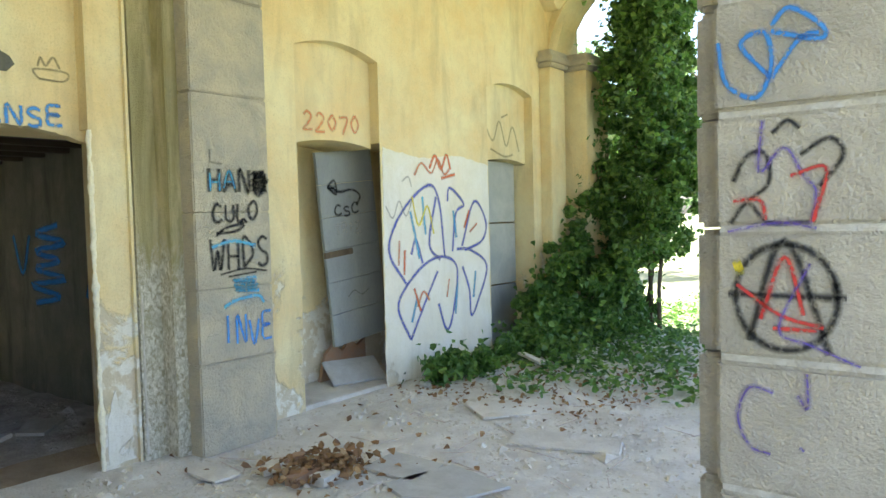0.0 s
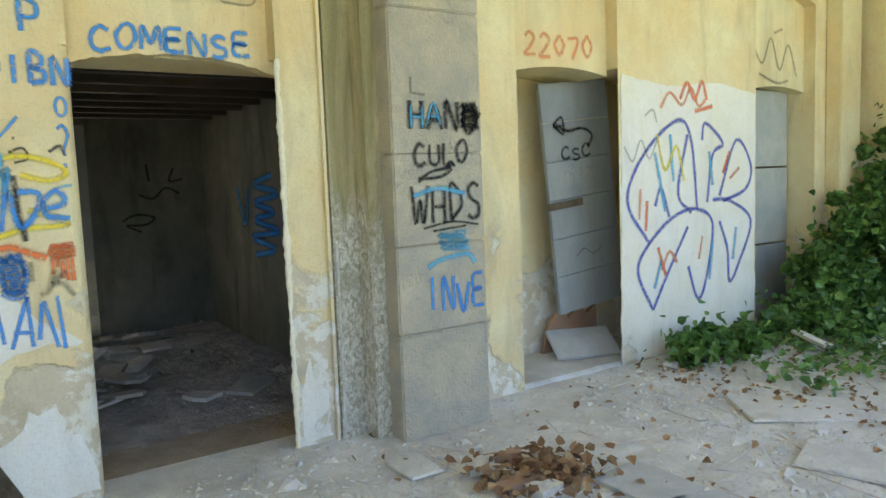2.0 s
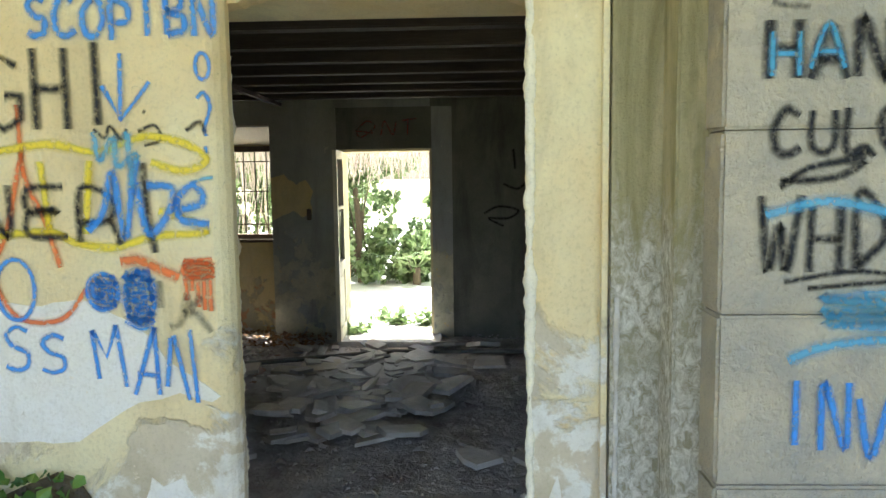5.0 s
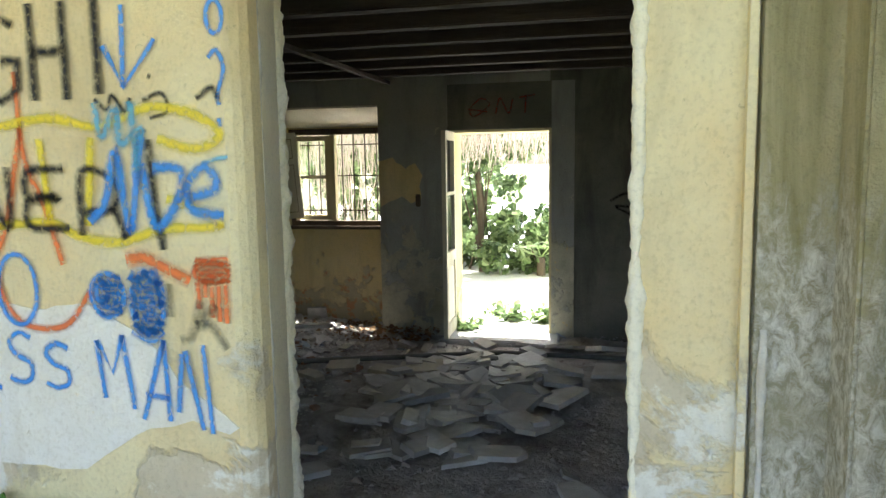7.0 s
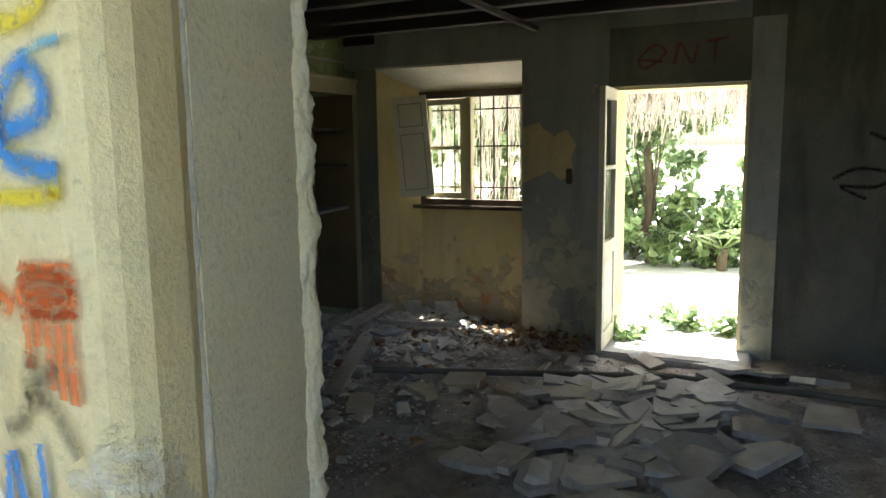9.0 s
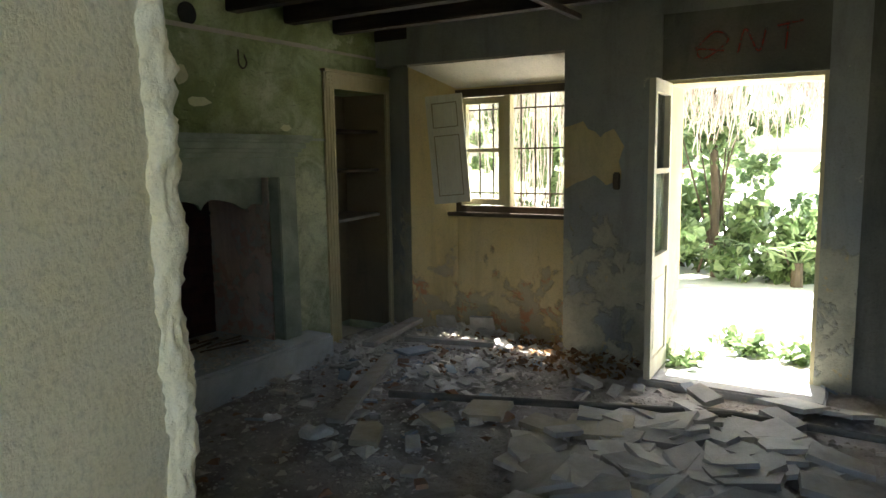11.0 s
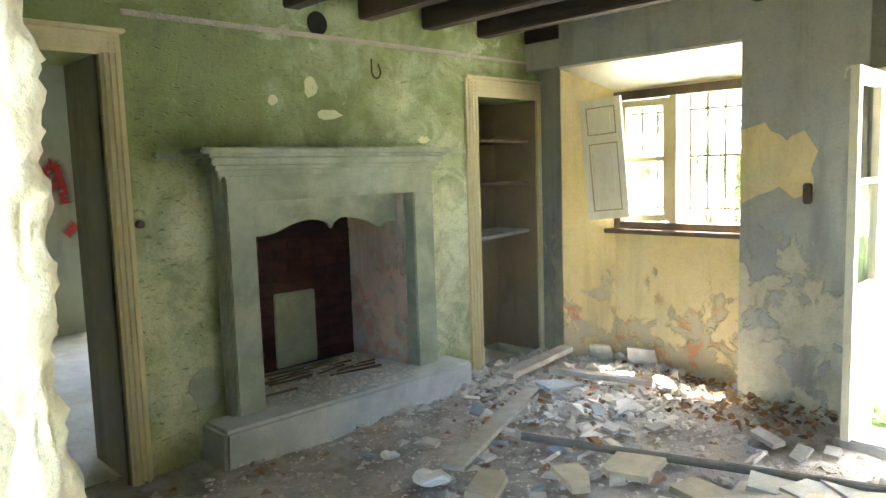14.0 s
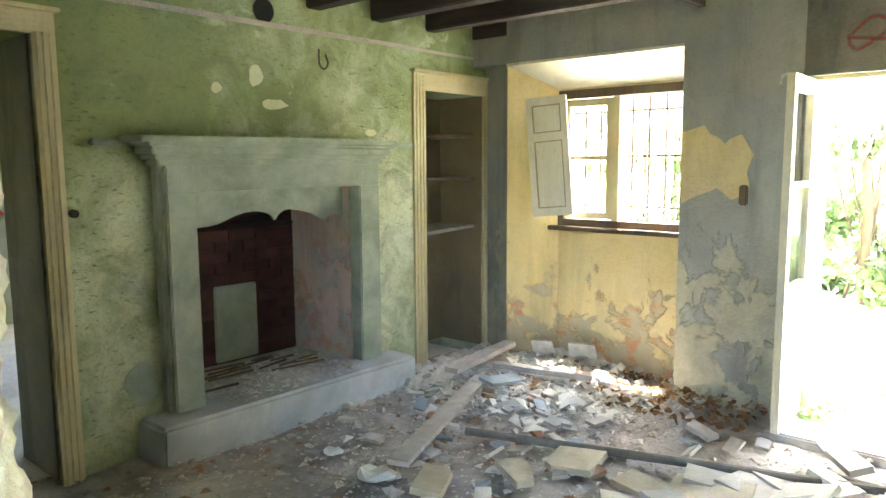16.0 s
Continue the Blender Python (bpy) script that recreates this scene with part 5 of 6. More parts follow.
# the metal hood plate with a wavy lower edge
wave = [(q.x, q.y) for q in smooth([(-7.05, 1.11), (-7.14, 1.12), (-7.25, 1.13), (-7.40, 1.18), (-7.52, 1.19), (-7.61, 1.165), (-7.64, 1.13), (-7.67, 1.165), (-7.74, 1.19), (-7.90, 1.16), (-8.01, 1.11), (-8.08, 1.14), (-8.18, 1.13)], 4)]
b = bmesh.new()
prism(b, [(x + 7.6, z) for x, z in wave] + [(-8.18 + 7.6, 1.33), (-7.05 + 7.6, 1.33)], "y", -0.075, -0.055)
part("hood_plate", b, M_PIETRA, fp, "grey plate with a wavy lower edge")
b = boxes((-8.185 + 7.6, -8.17 + 7.6, -0.6, 0.0, 0.17, 1.32))
part("brick_lining", b, M_FIREBRICK, fp, "pinkish brick side of the firebox")
# the back laid in sooty dark bricks, with a ledge above
rb = random.Random(3)
for r in range(12):
    for c in range(5):
        x1 = -7.15 - 0.205 * c - (0.1 if r % 2 else 0)
        part("brick", boxes((max(x1 - 0.198, -8.168) + 7.6, x1 + 7.6, -0.617, -0.595 + rb.uniform(0, 0.008), 0.18 + 0.072 * r, 0.18 + 0.072 * r + 0.065)), M_DARKBRICK, fp)
fpart("ledge", [(-8.165, -7.1, FIRE - 0.61, FIRE - 0.57, 1.045, 1.075)], M_SOOT)
fpart("iron_fireback", [(-7.85, -7.53, FIRE - 0.60, FIRE - 0.575, 0.18, 0.68)], M_PIETRA, "grey iron plate against the back")
b = bmesh.new()
for k in range(16):
    p = Vector((rb.uniform(-0.45, 0.35), rb.uniform(-0.4, -0.05), 0.19 + 0.01 * (k % 4)))
    an = rb.uniform(-0.5, 0.5)
    tube(b, p, p + Vector((math.cos(an), math.sin(an) * 0.5, 0.02)) * rb.uniform(0.15, 0.4), 0.009, 0.006, 6)
ob = thing("charred_sticks", b, M_DARKWOOD, "charred sticks lying in the fireplace", "sticks", kind="stuff")
ob.matrix_basis = pose(-7.6, FIRE, 0)
grit("ashes", 900, lambda r, n: np.stack([r.uniform(-8.1, -7.1, n), r.uniform(FIRE - 0.5, -1.55, n), np.full(n, 0.176)], 1), 0.012, M_MORTAR, "ash and plaster crumbs on the hearth")


def architrave(name, x0, x1, top, y, w, label, group=""):
    """A reeded wooden door surround on the fireplace wall."""
    a = holder(name, (0, 0, 0), label, "door frame", kind="structure")
    for s, (u0, u1) in enumerate(((x0 - w, x0), (x1, x1 + w))):
        b = boxes((u0, u1, y - 0.02, y + 0.018, -0.05, top + w))
        for k in range(3):
            u = u0 + w * (0.22 + 0.28 * k)
            box(b, u - 0.008, u + 0.008, y + 0.018, y + 0.028, -0.05, top + w * 0.95, bevel=0.003)
        part("side_board", b, M_CREAM, a)
    b = boxes((x0, x1, y - 0.02, y + 0.018, top, top + w))
    for k in range(4):
        z = top + w * (0.15 + 0.24 * k)
        box(b, x0 - w * 0.8, x1 + w * 0.8, y + 0.019, y + 0.03, z - 0.008, z + 0.008, bevel=0.003)
    part("head_board", b, M_CREAM, a)
    part("cornice", boxes((x0 - w - 0.02, x1 + w + 0.02, y - 0.01, y + 0.05, top + w, top + w + 0.02), bevel=0.005), M_CREAM, a)
    return a


architrave("door_frame_1", LD0, LD1, 2.04, FIRE, 0.10, "chipped cream painted wooden door surround")
thing("door_reveal", boxes((LD0 - 0.0, LD0 + 0.012, FIRE - 0.45, FIRE - 0.02, -0.05, 2.04)), M_DARKWALL, "dark grey door reveal", "door frame", kind="structure")
architrave("door_frame_2", CU0, CU1, 1.97, FIRE, 0.12, "cream painted frame of a wall cupboard")
# cupboard in the corner
cup = holder("wall_cupboard", (-9.235, FIRE - 0.4, 0), "open built-in wall cupboard with sagging shelves", "cupboard")
part("back_panel", boxes((-0.335, 0.335, -0.04, -0.02, 0, 2.0)), M_CUP, cup, "stained papered cupboard back")
part("side_panel", boxes((-0.334, -0.32, -0.02, 0.4, 0, 2.0)), M_CUP, cup)
for z, t in ((1.66, 0), (1.34, 0), (0.95, 2.5)):
    s = part("shelf", boxes((-0.315, 0.33, -0.02, 0.34, -0.012, 0.012), bevel=0.003), M_DARKWOOD if not t else M_PLANK, cup)
    s.matrix_basis = pose(0, 0, z, 0, t, 0)
ob = thing("broken_tile", shard(random.Random(9), 0.26, 0.012), M_MARBLE, "triangular pale tile leaning on a cupboard shelf", "tile")
ob.matrix_basis = pose(-9.2, FIRE - 0.36, 1.06, 88, 0, 0)

# stovepipe hole, a capped plug coloured black as its unlit depth, and hook
b = bmesh.new()
tube(b, (-7.57, FIRE - 0.12, 2.32), (-7.57, FIRE + 0.006, 2.32), 0.068, 0.068, 24)
thing("flue_hole", b, M_BLACKHOLE, "round black disc coloured as the dark depth of a stovepipe hole", "flue hole")
b = bmesh.new()
for k in range(12):
    a0, a1 = math.pi * (1 + k / 12), math.pi * (1 + (k + 1) / 12)
    tube(b, (-7.98 + 0.035 * math.cos(a0), FIRE + 0.02, 2.08 + 0.045 * math.sin(a0)), (-7.98 + 0.035 * math.cos(a1), FIRE + 0.02, 2.08 + 0.045 * math.sin(a1)), 0.006, 0.006, 6)
tube(b, (-8.015, FIRE - 0.01, 2.14), (-8.015, FIRE + 0.02, 2.08), 0.006, 0.006, 6)
tube(b, (-7.945, FIRE + 0.02, 2.08), (-7.95, FIRE + 0.015, 2.15), 0.006, 0.006, 6)
thing("iron_hook", b, M_IRON, "rusty iron hook in the plaster wall", "hook")
b = bmesh.new()
tube(b, (-6.47, FIRE - 0.005, 1.24), (-6.47, FIRE + 0.03, 1.24), 0.022, 0.018, 10)
thing("door_pin", b, M_IRON, "rusty iron pin beside the door", "pin")
patch("plaster_patch", [(-0.083, 1.64), (0.06, 1.68), (0.17, 1.56), (0.26, 1.62), (0.33, 1.5), (0.32, 1.28), (0.22, 1.22), (0.12, 1.30), (-0.083, 1.2)], BACK - 0.004, M_OCHRE, "ochre patch of older paint on grey plaster", 0.03)
thing("light_switch", boxes((BACK - 0.002, BACK + 0.02, 0.275, 0.325, 1.2, 1.32), bevel=0.008), M_DARKWOOD, "dark broken light switch on the wall", "light switch")
# pale paint flakes on the green wall
for x, z, w, h in ((-7.25, 1.87, 0.06, 0.06), (-7.62, 1.80, 0.17, 0.06), (-8.38, 1.66, 0.10, 0.05), (-7.5, 1.95, 0.09, 0.12), (-6.75, 0.35, 0.16, 0.24)):
    out_line = [(x + 0.5 * w * math.cos(k * 0.52) * (1 + 0.5 * noise.noise(Vector((k * 1.7, x, z)))), z + 0.5 * h * math.sin(k * 0.52) * (1 + 0.5 * noise.noise(Vector((k * 1.3, z, x))))) for k in range(12)]
    b = bmesh.new()
    prism(b, out_line, "y", FIRE - 0.002, FIRE + 0.003)
    thing("bare_patch", b, M_FLAKE if z > 1 else M_PIETRA, "flaked patch of older coat on green plaster", "plaster patch", "flaked patches on the wall")

# window
win = holder("window_1", (-9.76, -0.62, 0), "old cream casement window with dusty panes", "window", kind="structure")
fy0, fy1 = -0.53, 0.53
part("frame", boxes((-0.035, 0.035, fy0, fy0 + 0.05, 0.99, 1.98), (-0.035, 0.035, fy1 - 0.05, fy1, 0.99, 1.98), (-0.035, 0.035, fy0 + 0.05, fy1 - 0.05, 0.99, 1.04), (-0.035, 0.035, fy0 + 0.05, fy1 - 0.05, 1.92, 1.98)), M_DARKWOOD, win)
part("mullion", boxes((-0.03, 0.045, -0.085, -0.03, 1.04, 1.92), bevel=0.005), M_CREAM, win)
for y0, y1 in ((fy0 + 0.052, -0.087),):
    c = part("casement", boxes((-0.02, 0.03, y0, y0 + 0.045, 1.05, 1.91), (-0.02, 0.03, y1 - 0.05, y1, 1.05, 1.91), (-0.02, 0.03, y0 + 0.045, y1 - 0.05, 1.05, 1.10), (-0.02, 0.03, y0 + 0.045, y1 - 0.05, 1.86, 1.91), (-0.015, 0.025, y0 + 0.045, y1 - 0.05, 1.475, 1.505)), M_CREAM, win)
    for z0, z1 in ((1.10, 1.475), (1.505, 1.86)):
        g = part("pane", boxes((0.002, 0.005, y0 + 0.045, y1 - 0.05, z0, z1)), M_GLASS, c)
        g.visible_shadow = False
part("sill", rough_edges(boxes((-0.03, 0.09, fy0 - 0.06, fy1, 0.955, 0.988), bevel=0.008), 0.004, 8), M_DARKWOOD, win, "cracked dark window sill")
sh = holder("window_shutter", (-9.70, -1.12, 1.08), "cream panelled shutter hanging open on its hinge", "shutter", rz=0)
b = boxes((-0.019, 0.019, 0, 0.045, 0, 0.87), (-0.019, 0.019, 0.255, 0.30, 0, 0.87), (-0.019, 0.019, 0.045, 0.255, 0, 0.06), (-0.019, 0.019, 0.045, 0.255, 0.55, 0.61), (-0.019, 0.019, 0.045, 0.255, 0.81, 0.87))
part("shutter_frame", b, M_WHITEPAINT, sh)
for z0, z1 in ((0.06, 0.55), (0.61, 0.81)):
    part("panel", boxes((-0.004, 0.004, 0.045, 0.255, z0, z1), (-0.011, 0.011, 0.08, 0.22, z0 + 0.035, z1 - 0.035), bevel=0.006), M_WHITEPAINT, sh)
for z0, z1 in ((0.06, 0.55), (0.61, 0.81)):
    b = boxes((-0.0205, 0.0205, 0.045, 0.053, z0, z1), (-0.0205, 0.0205, 0.247, 0.255, z0, z1), (-0.0205, 0.0205, 0.053, 0.247, z0, z0 + 0.008), (-0.0205, 0.0205, 0.053, 0.247, z1 - 0.008, z1))
    part("panel_moulding", b, M_GRIME, sh, "grimy brown panel moulding")
sh.matrix_basis = pose(-9.67, -0.98, 1.08, -4.5, 0, -161)
gr = holder("window_grille", (-9.86, -0.62, 0), "rusty iron bars outside the window", "grille")
for k in range(9):
    b = bmesh.new()
    tube(b, (0, -0.5 + 0.125 * k, 0.98), (0, -0.5 + 0.125 * k, 1.99), 0.007, 0.007, 7)
    part("bar", b, M_IRON, gr)
for z in (1.14, 1.50, 1.82):
    b = bmesh.new()
    box(b, -0.004, 0.004, -0.53, 0.53, z - 0.006, z + 0.006)
    part("cross_bar", b, M_IRON, gr)

# back door: glazed leaf opened inwards, frame
dl = holder("door_1", (BACK - 0.02, 0.635, 0), "narrow half-glazed cream door leaf standing open", "door")
LW = 0.47
b = boxes((0, 0.045, -0.02, 0.02, 0.02, 1.90), (LW - 0.06, LW, -0.02, 0.02, 0.02, 1.90), (0.045, LW - 0.06, -0.02, 0.02, 0.02, 0.14), (0.045, LW - 0.06, -0.02, 0.02, 0.70, 0.80), (0.045, LW - 0.06, -0.02, 0.02, 1.32, 1.35), (0.045, LW - 0.06, -0.02, 0.02, 1.82, 1.90))
part("leaf_frame", b, M_WHITEPAINT, dl)
part("panel", boxes((0.045, LW - 0.06, -0.008, 0.008, 0.14, 0.70), (0.08, LW - 0.095, -0.014, 0.014, 0.19, 0.65), bevel=0.004), M_WHITEPAINT, dl)
part("pane", boxes((0.05, LW - 0.065, -0.002, 0.002, 0.80, 1.32)), M_GLASS, dl)
dl.matrix_basis = pose(BACK - 0.02, 0.64, 0.0, 0, 0, 2.0)
bf = holder("door_frame_3", (0, 0, 0), "ochre and cream stained frame of the garden door", "door frame", kind="structure")
part("reveal", boxes((OUT + 0.01, BACK - 0.005, BD0 - 0.01, BD0 + 0.016, -0.1, BDZ)), M_OCHRE, bf)
part("reveal", boxes((OUT + 0.01, BACK + 0.01, BD1 - 0.012, BD1 + 0.012, -0.1, BDZ)), M_CREAM, bf)
part("head_board", boxes((OUT + 0.01, BACK - 0.005, BD0, BD1, BDZ - 0.025, BDZ + 0.01)), M_CREAM, bf)
part("side_board", boxes((BACK, BACK + 0.02, BD1 + 0.012, BD1 + 0.22, -0.06, 2.34), bevel=0.004), M_BACK, bf)
part("side_board", boxes((BACK, BACK + 0.03, 0.36, 0.60, -0.06, 2.34), bevel=0.004), M_BACK, bf, "brown grey wooden pilaster board")
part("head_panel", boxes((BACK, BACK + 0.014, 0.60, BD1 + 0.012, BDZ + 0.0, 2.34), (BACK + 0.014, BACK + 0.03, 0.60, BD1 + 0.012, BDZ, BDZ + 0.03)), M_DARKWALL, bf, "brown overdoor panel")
thing("threshold", rough_edges(boxes((OUT - 0.25, BACK + 0.38, BD0 - 0.04, BD1 + 0.1, -0.14, 0.005), bevel=0.012), 0.006, 5), M_MARBLE, "worn pale stone threshold of the garden door", "threshold", kind="structure")


def back_plane(u, v, d):
    return (BACK + 0.016 + d, u, v)


def right_plane(u, v, d):
    return (u, 3.046 - d, v)


def side_plane(u, v, d):
    return (-9.396 + d, u, v)


graffiti([[(0.80, 2.10), (0.92, 2.20), (1.0, 2.14), (0.86, 2.04), (0.82, 2.10), (0.98, 2.08)], [(1.06, 2.06), (1.10, 2.2), (1.18, 2.06), (1.22, 2.2)], [(1.28, 2.2), (1.42, 2.22)], [(1.34, 2.22), (1.33, 2.06)]], back_plane, 0.022, S_DIMRED, "faded red sprayed letters over the garden door")
graffiti([[(2.1, 1.25), (2.25, 1.32), (2.45, 1.28), (2.35, 1.2), (2.15, 1.2), (2.3, 1.12)], [(2.4, 1.9), (2.42, 1.7)], [(2.3, 1.55), (2.45, 1.5), (2.6, 1.62), (2.75, 1.55)], [(2.7, 1.85), (2.65, 1.7), (2.8, 1.72)]], lambda u, v, d: (BACK + 0.006 + d, u, v), 0.03, S_BLACK, "dark scrawled graffiti on the dim wall")
graffiti([scribble(-7.4, 1.3, 0.4, 0.4, 9), [(-8.2, 1.6), (-8.0, 1.2), (-7.8, 1.6)], [(-6.6, 1.0), (-6.4, 1.5), (-6.2, 1.1)]], right_plane, 0.08, S_BLUE, "blurred blue graffiti on the dark side wall")
graffiti([[(-7.02, 1.2), (-7.12, 1.45), (-7.25, 1.62), (-7.32, 1.25)], [(-7.1, 1.4), (-7.3, 1.45)], [(-7.3, 0.95), (-7.4, 1.05)], [(-6.95, 1.65), (-6.9, 1.3)]], lambda u, v, d: (u, -5.69 + d, v), 0.12, S_RED, "red sprayed strokes on the side room wall")
graffiti([[(-3.2, 1.3), (-3.0, 1.7), (-2.85, 1.2)], [(-3.4, 1.4), (-3.2, 1.1)]], side_plane, 0.1, S_RED, "red graffiti on the green side room wall")


# planks, pole and litter
def plank(x0, y0, x1, y1, w, t, z, lift, mat, label, name="plank"):
    L = math.hypot(x1 - x0, y1 - y0)
    b = bmesh.new()
    for k in range(6):
        box(b, -L / 2 + L * k / 6, -L / 2 + L * (k + 1) / 6, -w / 2, w / 2, 0, t)
    bmesh.ops.remove_doubles(b, verts=b.verts, dist=1e-5)
    rough_edges(b, 0.004, 5)
    ob = thing(name, b, mat, label, "plank")
    ob.matrix_basis = pose((x0 + x1) / 2, (y0 + y1) / 2, z, 0, lift, math.degrees(math.atan2(y1 - y0, x1 - x0)))
    return ob


plank(-7.33, -0.50, -8.95, -1.21, 0.105, 0.025, 0.045, 2.0, M_PLANK, "long dusty grey plank lying on the rubble")
plank(-8.50, -1.17, -9.27, -1.26, 0.10, 0.035, 0.125, -1.0, M_PLANK, "short grey plank across another plank")
plank(-8.90, -1.12, -9.08, -0.47, 0.07, 0.035, 0.075, 0.5, M_PLANK, "weathered batten lying near the window")
plank(-8.62, -0.98, -8.88, -0.90, 0.16, 0.02, 0.05, 4, M_BLUETILE, "bluish board fragment among the rubble", "board_fragment")
b = bmesh.new()
tube(b, (0, 0, 0), (1.95, 0, 0), 0.022, 0.022, 10)
ob = thing("pipe", b, M_PIPE, "long dusty dark pipe across the floor", "pipe")
ob.matrix_basis = pose(-7.98, -0.62, 0.02, 0, -0.3, 108)
b = bmesh.new()
tube(b, (0, 0, 0), (1.5, 0, 0), 0.02, 0.02, 10)
ob = thing("pipe", b, M_PIPE, "dark pipe lying before the garden door", "pipe")
ob.matrix_basis = pose(-8.62, 1.0, 0.02, 0, -0.2, 88)

rt = random.Random(11)
kinds = []
for k in range(14):
    sz, th = rt.uniform(0.2, 0.40), rt.uniform(0.022, 0.038)
    ob = thing("slab_fragment", shard(rt, sz, th), M_TILE, "broken grey floor slab lying loose on rubble", "floor slab", "broken floor slabs")
    kinds.append(ob)
for k in range(14):
    kinds[k].matrix_basis = pose(rt.uniform(-8.6, -7.0), rt.uniform(0.5, 2.0), 0.0, rt.uniform(-6, 6), rt.uniform(-6, 6), rt.uniform(0, 360))
for k in range(110):
    u = rt.random()
    x, y = (rt.gauss(-7.7, 0.6), rt.gauss(1.2, 0.36)) if u < 0.88 else (rt.uniform(-9.0, -5.8), rt.uniform(-0.6, 2.8))
    if not (-9.0 < x < -5.5 and 0.3 < y < 2.9):
        continue
    copy_thing(kinds[rt.randrange(14)], pose(x, y, -0.03 + 0.06 * rt.random(), rt.gauss(0, 7), rt.gauss(0, 7), rt.uniform(0, 360)))
small = []
for k in range(8):
    ob = thing("rubble_piece", shard(rt, rt.uniform(0.05, 0.12), rt.uniform(0.012, 0.03)), (M_TILE, M_MORTAR, M_TILE, M_BLUETILE, M_TILE, M_TILE, M_MORTAR, M_TERRA)[k], "small broken piece of tile or plaster", "rubble piece", "loose rubble pieces")
    ob.matrix_basis = pose(rt.uniform(-9, -7), rt.uniform(-1.3, 0), 0.0, rt.uniform(-15, 15), rt.uniform(-15, 15), rt.uniform(0, 360))
    small.append(ob)
for k in range(270):
    u = rt.random()
    x, y = (rt.gauss(-8.72, 0.26), rt.gauss(-0.8, 0.27)) if u < 0.66 else (rt.uniform(-9.4, -6.0), rt.uniform(-1.5, 0.6)) if u < 0.84 else (rt.gauss(-8.0, 0.6), rt.gauss(0.9, 0.7))
    if not (-9.4 < x < -5.5 and -1.48 < y < 2.9):
        continue
    copy_thing(small[rt.randrange(8)], pose(x, y, -0.02 + 0.05 * rt.random() * (1 if u < 0.45 else 0.4), rt.gauss(0, 14), rt.gauss(0, 14), rt.uniform(0, 360)))
for x, y, w, rx in ((-9.55, -1.15, 0.28, 55), (-9.62, -0.85, 0.24, 60)):
    ob = thing("plaster_slab", shard(rt, w, 0.02), M_MORTAR, "fallen plaster slab leaning under the window", "plaster slab", "fallen plaster slabs")
    ob.matrix_basis = pose(x, y, 0.06, 0, -rx, 20)
grit("rubble_dust", 6000, lambda r, n: np.stack([r.uniform(-9.45, -5.4, n), r.uniform(-1.7, 2.9, n), r.uniform(-0.04, -0.01, n)], 1), 0.012, M_DIRT, "crumbs of plaster and tile over the floor")
grit("rubble_heap", 3500, lambda r, n: np.stack([np.clip(r.normal(-9.05, 0.33, n), -9.7, -6), np.clip(r.normal(-1.0, 0.36, n), -1.68, 1), np.abs(r.normal(0, 0.025, n)) - 0.02], 1), 0.024, M_TILE, "heap of broken plaster and tile crumbs")
grit("pale_crumbs", 2200, lambda r, n: np.stack([r.uniform(-9.3, -6.2, n), r.uniform(-1.5, 0.2, n), r.uniform(-0.03, 0.0, n)], 1), 0.011, M_MORTAR, "white plaster crumbs on the floor")
grit("brick_crumbs", 130, lambda r, n: np.stack([r.uniform(-9.3, -6.0, n), r.uniform(-1.5, 0.2, n), r.uniform(-0.03, 0.0, n)], 1), 0.022, M_TERRA, "reddish brick crumbs on the floor")
pts = np.stack([RNG.uniform(-9.6, -8.9, 420), RNG.uniform(-1.0, 0.5, 420), RNG.uniform(-0.01, 0.03, 420)], 1)
leaves("dry_leaves", pts, 0.05, 1.2, M_DRY, "dry brown leaves blown over the rubble", "leaf litter", 0.6)
for x, y, s in ((-7.35, -0.98, 0.05), (-7.3, -0.62, 0.09)):
    b = bmesh.new()
    bmesh.ops.create_icosphere(b, subdivisions=2, radius=s)
    for v in b.verts:
        v.co.z *= 0.45
    ob = thing("crumpled_paper", rough_edges(b, s * 0.5, 14 / (s * 14)), M_PLASTIC, "crumpled white paper scrap on the floor", "paper scrap")
    ob.matrix_basis = pose(x, y, 0.01)
# large pale slabs before the pipe
for x, y, s_, rz_ in ((-7.42, -0.36, 0.36, 25), (-7.75, -0.12, 0.34, 60), (-8.05, 0.02, 0.36, 15), (-7.98, 0.42, 0.3, 80), (-8.10, 0.66, 0.38, 100)):
    ob = thing("pale_slab", shard(rt, s_, 0.03), M_CREAMSLAB, "pale cream floor slab lying loose on rubble", "floor slab", "pale loose slabs")
    ob.matrix_basis = pose(x, y, 0.0, rt.uniform(-3, 3), rt.uniform(-3, 3), rz_)
# weeds at the threshold
for x, y, n, s in ((-9.5, 0.74, 70, 0.07), (-9.95, 1.15, 60, 0.08), (-9.9, 1.48, 60, 0.08), (-10.2, 0.95, 50, 0.07)):
    c = np.stack([RNG.normal(x, 0.05, n), RNG.normal(y, 0.07, n), np.abs(RNG.normal(0.05, 0.05, n))], 1)
    leaves("weed", c, s, 0.8, M_LEAF, "small green weed growing at the threshold", "weed")

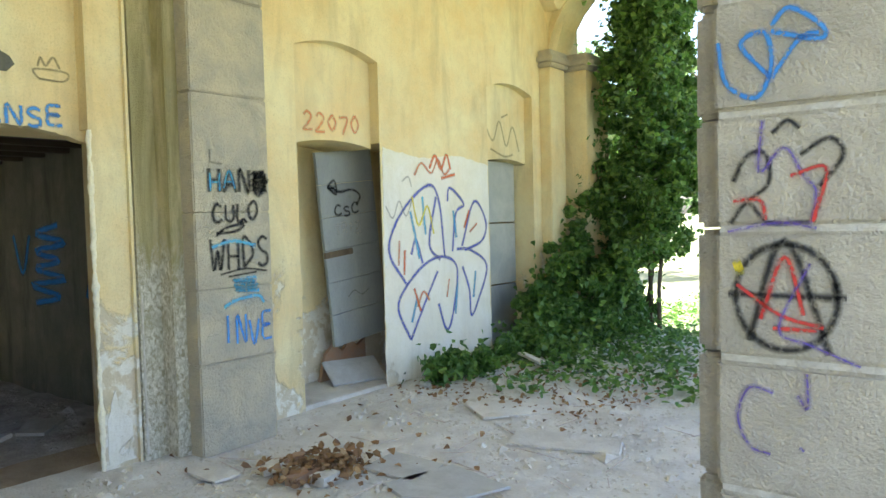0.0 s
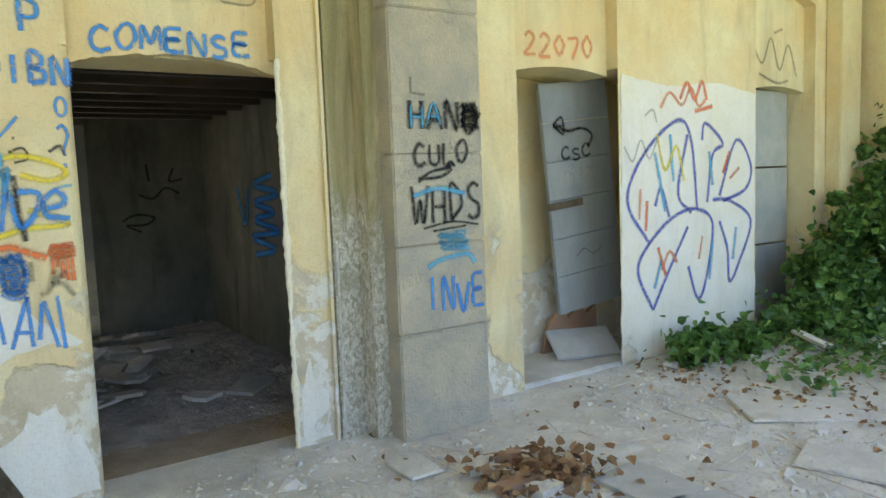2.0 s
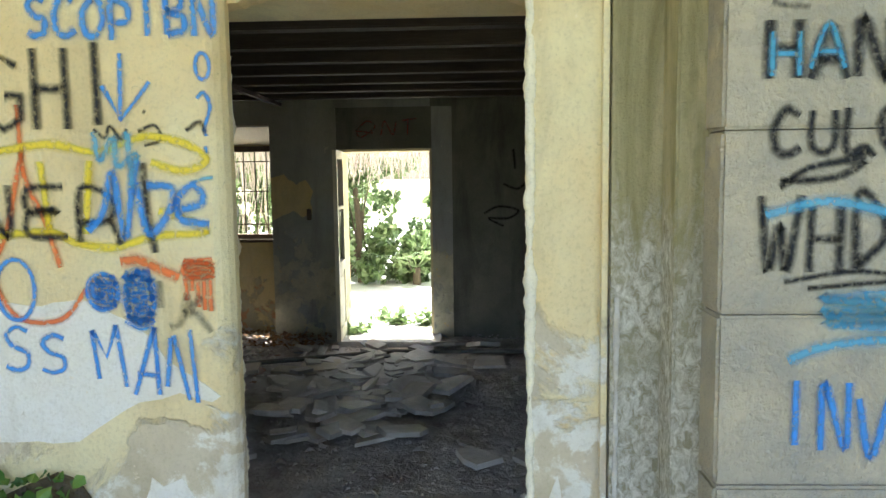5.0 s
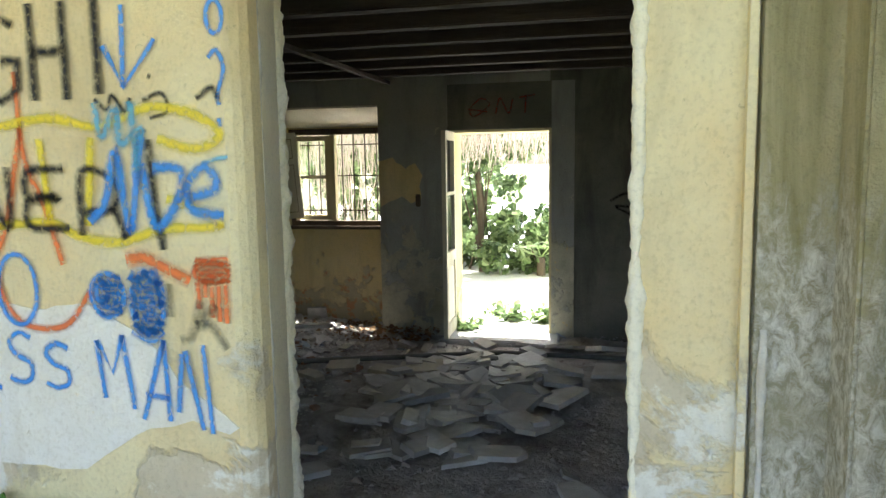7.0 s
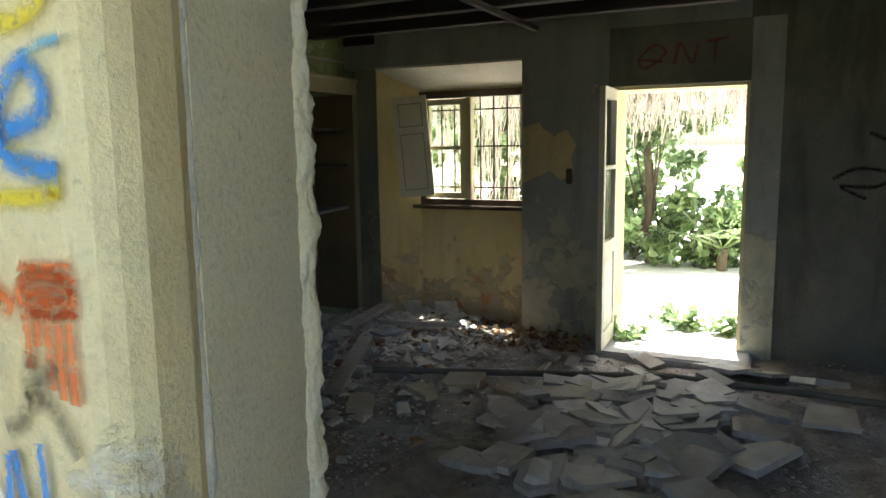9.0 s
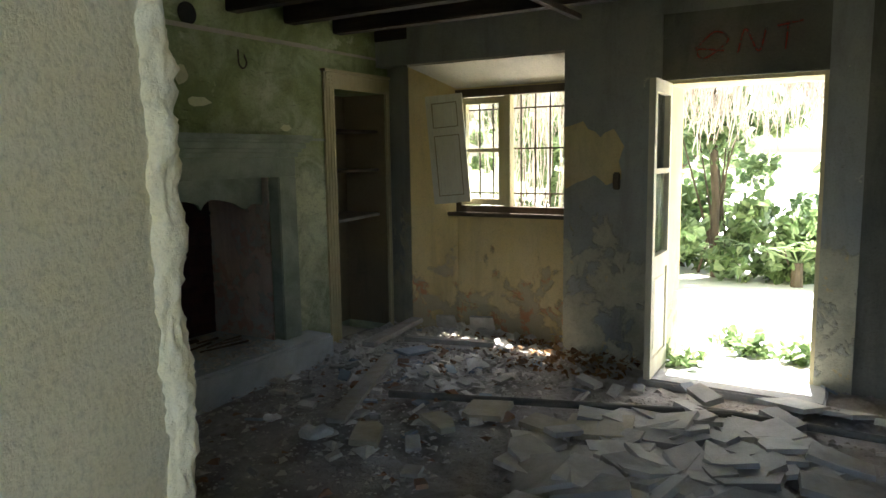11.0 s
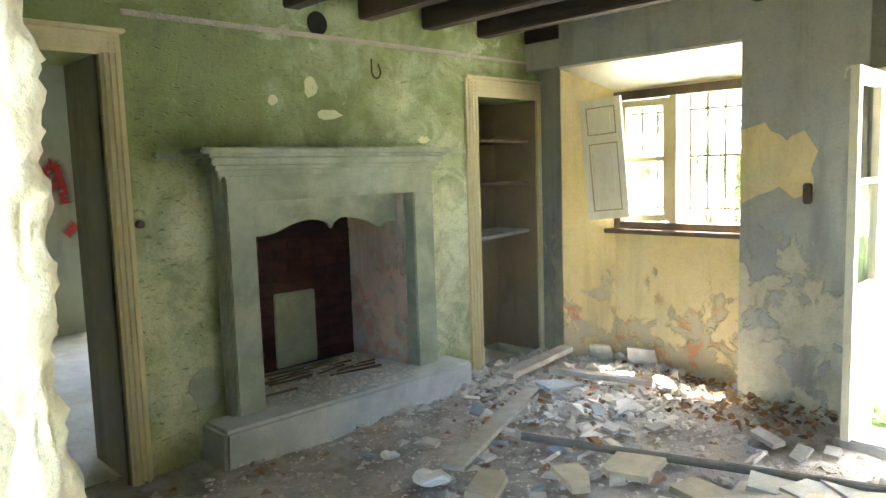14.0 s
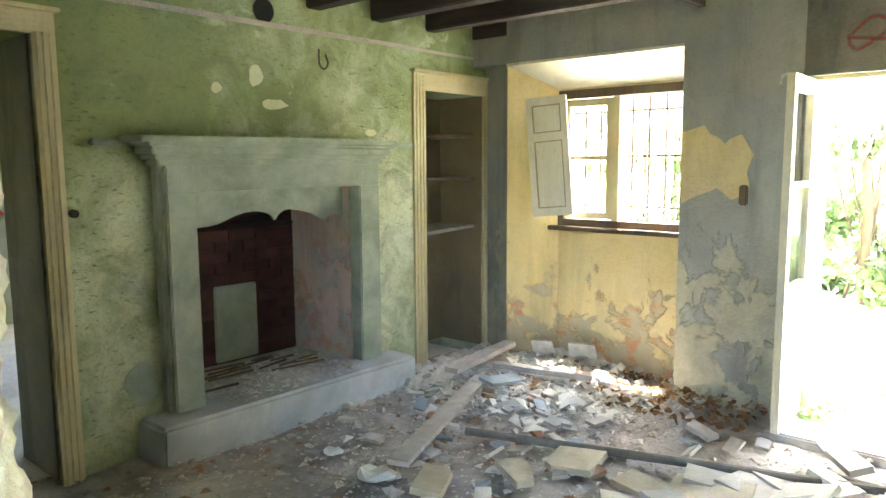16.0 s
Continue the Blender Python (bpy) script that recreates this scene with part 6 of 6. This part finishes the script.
# ================= garden behind the house =================
def shrub(x, y, h, r, n, seed, label):
    rng = np.random.default_rng(seed)
    s = holder("shrub", (x, y, -0.12), label, "shrub")
    b = bmesh.new()
    for k in range(7):
        tube(b, (rng.normal() * 0.1, rng.normal() * 0.1, 0), (rng.normal() * r * 0.5, rng.normal() * r * 0.5, h * 0.7), 0.02, 0.008, 6)
    part("stem", b, M_BARK, s)
    sh = [(rng.normal() * r * 0.5, rng.normal() * r * 0.5, abs(rng.uniform(0.05, 1)) * h, rng.uniform(0.12, 0.32)) for _ in range(n)]
    leaves("crown", clumps(rng, sh, 70), 0.10, 0.5, M_LEAF, "", "", parent=s, long=1.3)


for k, (x, y, h, r) in enumerate(((-13.6, -3.6, 2.2, 0.9), (-13.9, -2.2, 2.4, 0.9), (-13.4, -1.0, 2.0, 0.8), (-14.2, 0.1, 2.6, 0.9), (-14.6, -0.5, 1.2, 0.6), (-15.6, 1.2, 0.8, 0.7), (-15.4, 2.6, 1.8, 0.9), (-15.2, 3.6, 2.4, 1.0), (-14.0, 1.0, 0.7, 0.6))):
    shrub(x, y, h, r, 34, 20 + k, "leafy green shrub behind the house in sun")
tree(-17.5, -1.5, 6.5, 2.4, 31, "leafy green tree behind the garden shrubs")
tree(-18.0, 3.5, 7.0, 2.6, 32, "tall green tree behind the garden path")
b = bmesh.new()
q = Vector((-13.9, 0.15, -0.12))
for s in range(6):
    r = q + Vector((random.uniform(-0.04, 0.06), random.uniform(-0.06, 0.04), 0.5))
    tube(b, q, r, 0.06 - 0.005 * s, 0.055 - 0.005 * s, 9)
    q = r
thing("vine_trunk", b, M_BARK, "brown trunk that carries the hanging vines", "trunk")
# curtain of dry hanging stems
b = bmesh.new()
for k in range(1100):
    x, y = RNG.uniform(-13.2, -12.2), RNG.uniform(-3.4, 2.6)
    z1 = 3.2 + RNG.uniform(0, 0.5)
    z0 = 1.95 + 0.25 * noise.noise(Vector((x, y * 1.3, 2))) - abs(RNG.normal(0, 0.2)) - (1.1 if y < -0.2 and RNG.uniform() < 0.3 else 0)
    p = Vector((x, y, z1))
    for s in range(5):
        e = p + Vector((RNG.normal() * 0.06, RNG.normal() * 0.08, (z0 - z1) / 5))
        tube(b, p, e, 0.007, 0.005, 3)
        p = e
thing("hanging_vines", b, M_TWIG, "curtain of dry brown hanging vine stems", "vines", kind="stuff")
sh = [(RNG.uniform(-13.2, -12.3), RNG.uniform(-3.4, 2.6), RNG.uniform(2.4, 3.6), RNG.uniform(0.2, 0.4)) for _ in range(90)]
leaves("vine_canopy", clumps(RNG, sh, 45), 0.09, 0.4, M_LEAF, "green leaves over the hanging vines", "vines")
# fan palm
pl = holder("fan_palm", (-13.6, 1.1, -0.12), "green fan palm beside the garden path", "palm")
b = bmesh.new()
tube(b, (0, 0, 0), (0, 0, 0.3), 0.07, 0.06, 9)
part("trunk", b, M_BARK, pl)
for k in range(12):
    an, el = 2.4 * k, 0.35 + 0.5 * ((k * 7) % 5) / 5
    base = Vector((0, 0, 0.3))
    hub = base + Vector((math.cos(an) * math.cos(el), math.sin(an) * math.cos(el), math.sin(el))) * 0.55
    b = bmesh.new()
    tube(b, base, hub, 0.012, 0.008, 5)
    out_ = (hub - base).normalized()
    side = out_.cross(Vector((0, 0, 1))).normalized()
    for j in range(11):
        f = (j - 5) / 5 * 1.25
        dvec = (out_ * math.cos(f) + side * math.sin(f)).normalized()
        w = dvec.cross(Vector((0, 0, 1))).normalized() * 0.02
        t0, t1, t2 = hub, hub + dvec * 0.22, hub + dvec * 0.42 - Vector((0, 0, 0.06))
        vs = [b.verts.new(c) for c in (t0, t1 + w, t2, t1 - w)]
        b.faces.new(vs)
    part("frond", b, M_LEAF, pl)
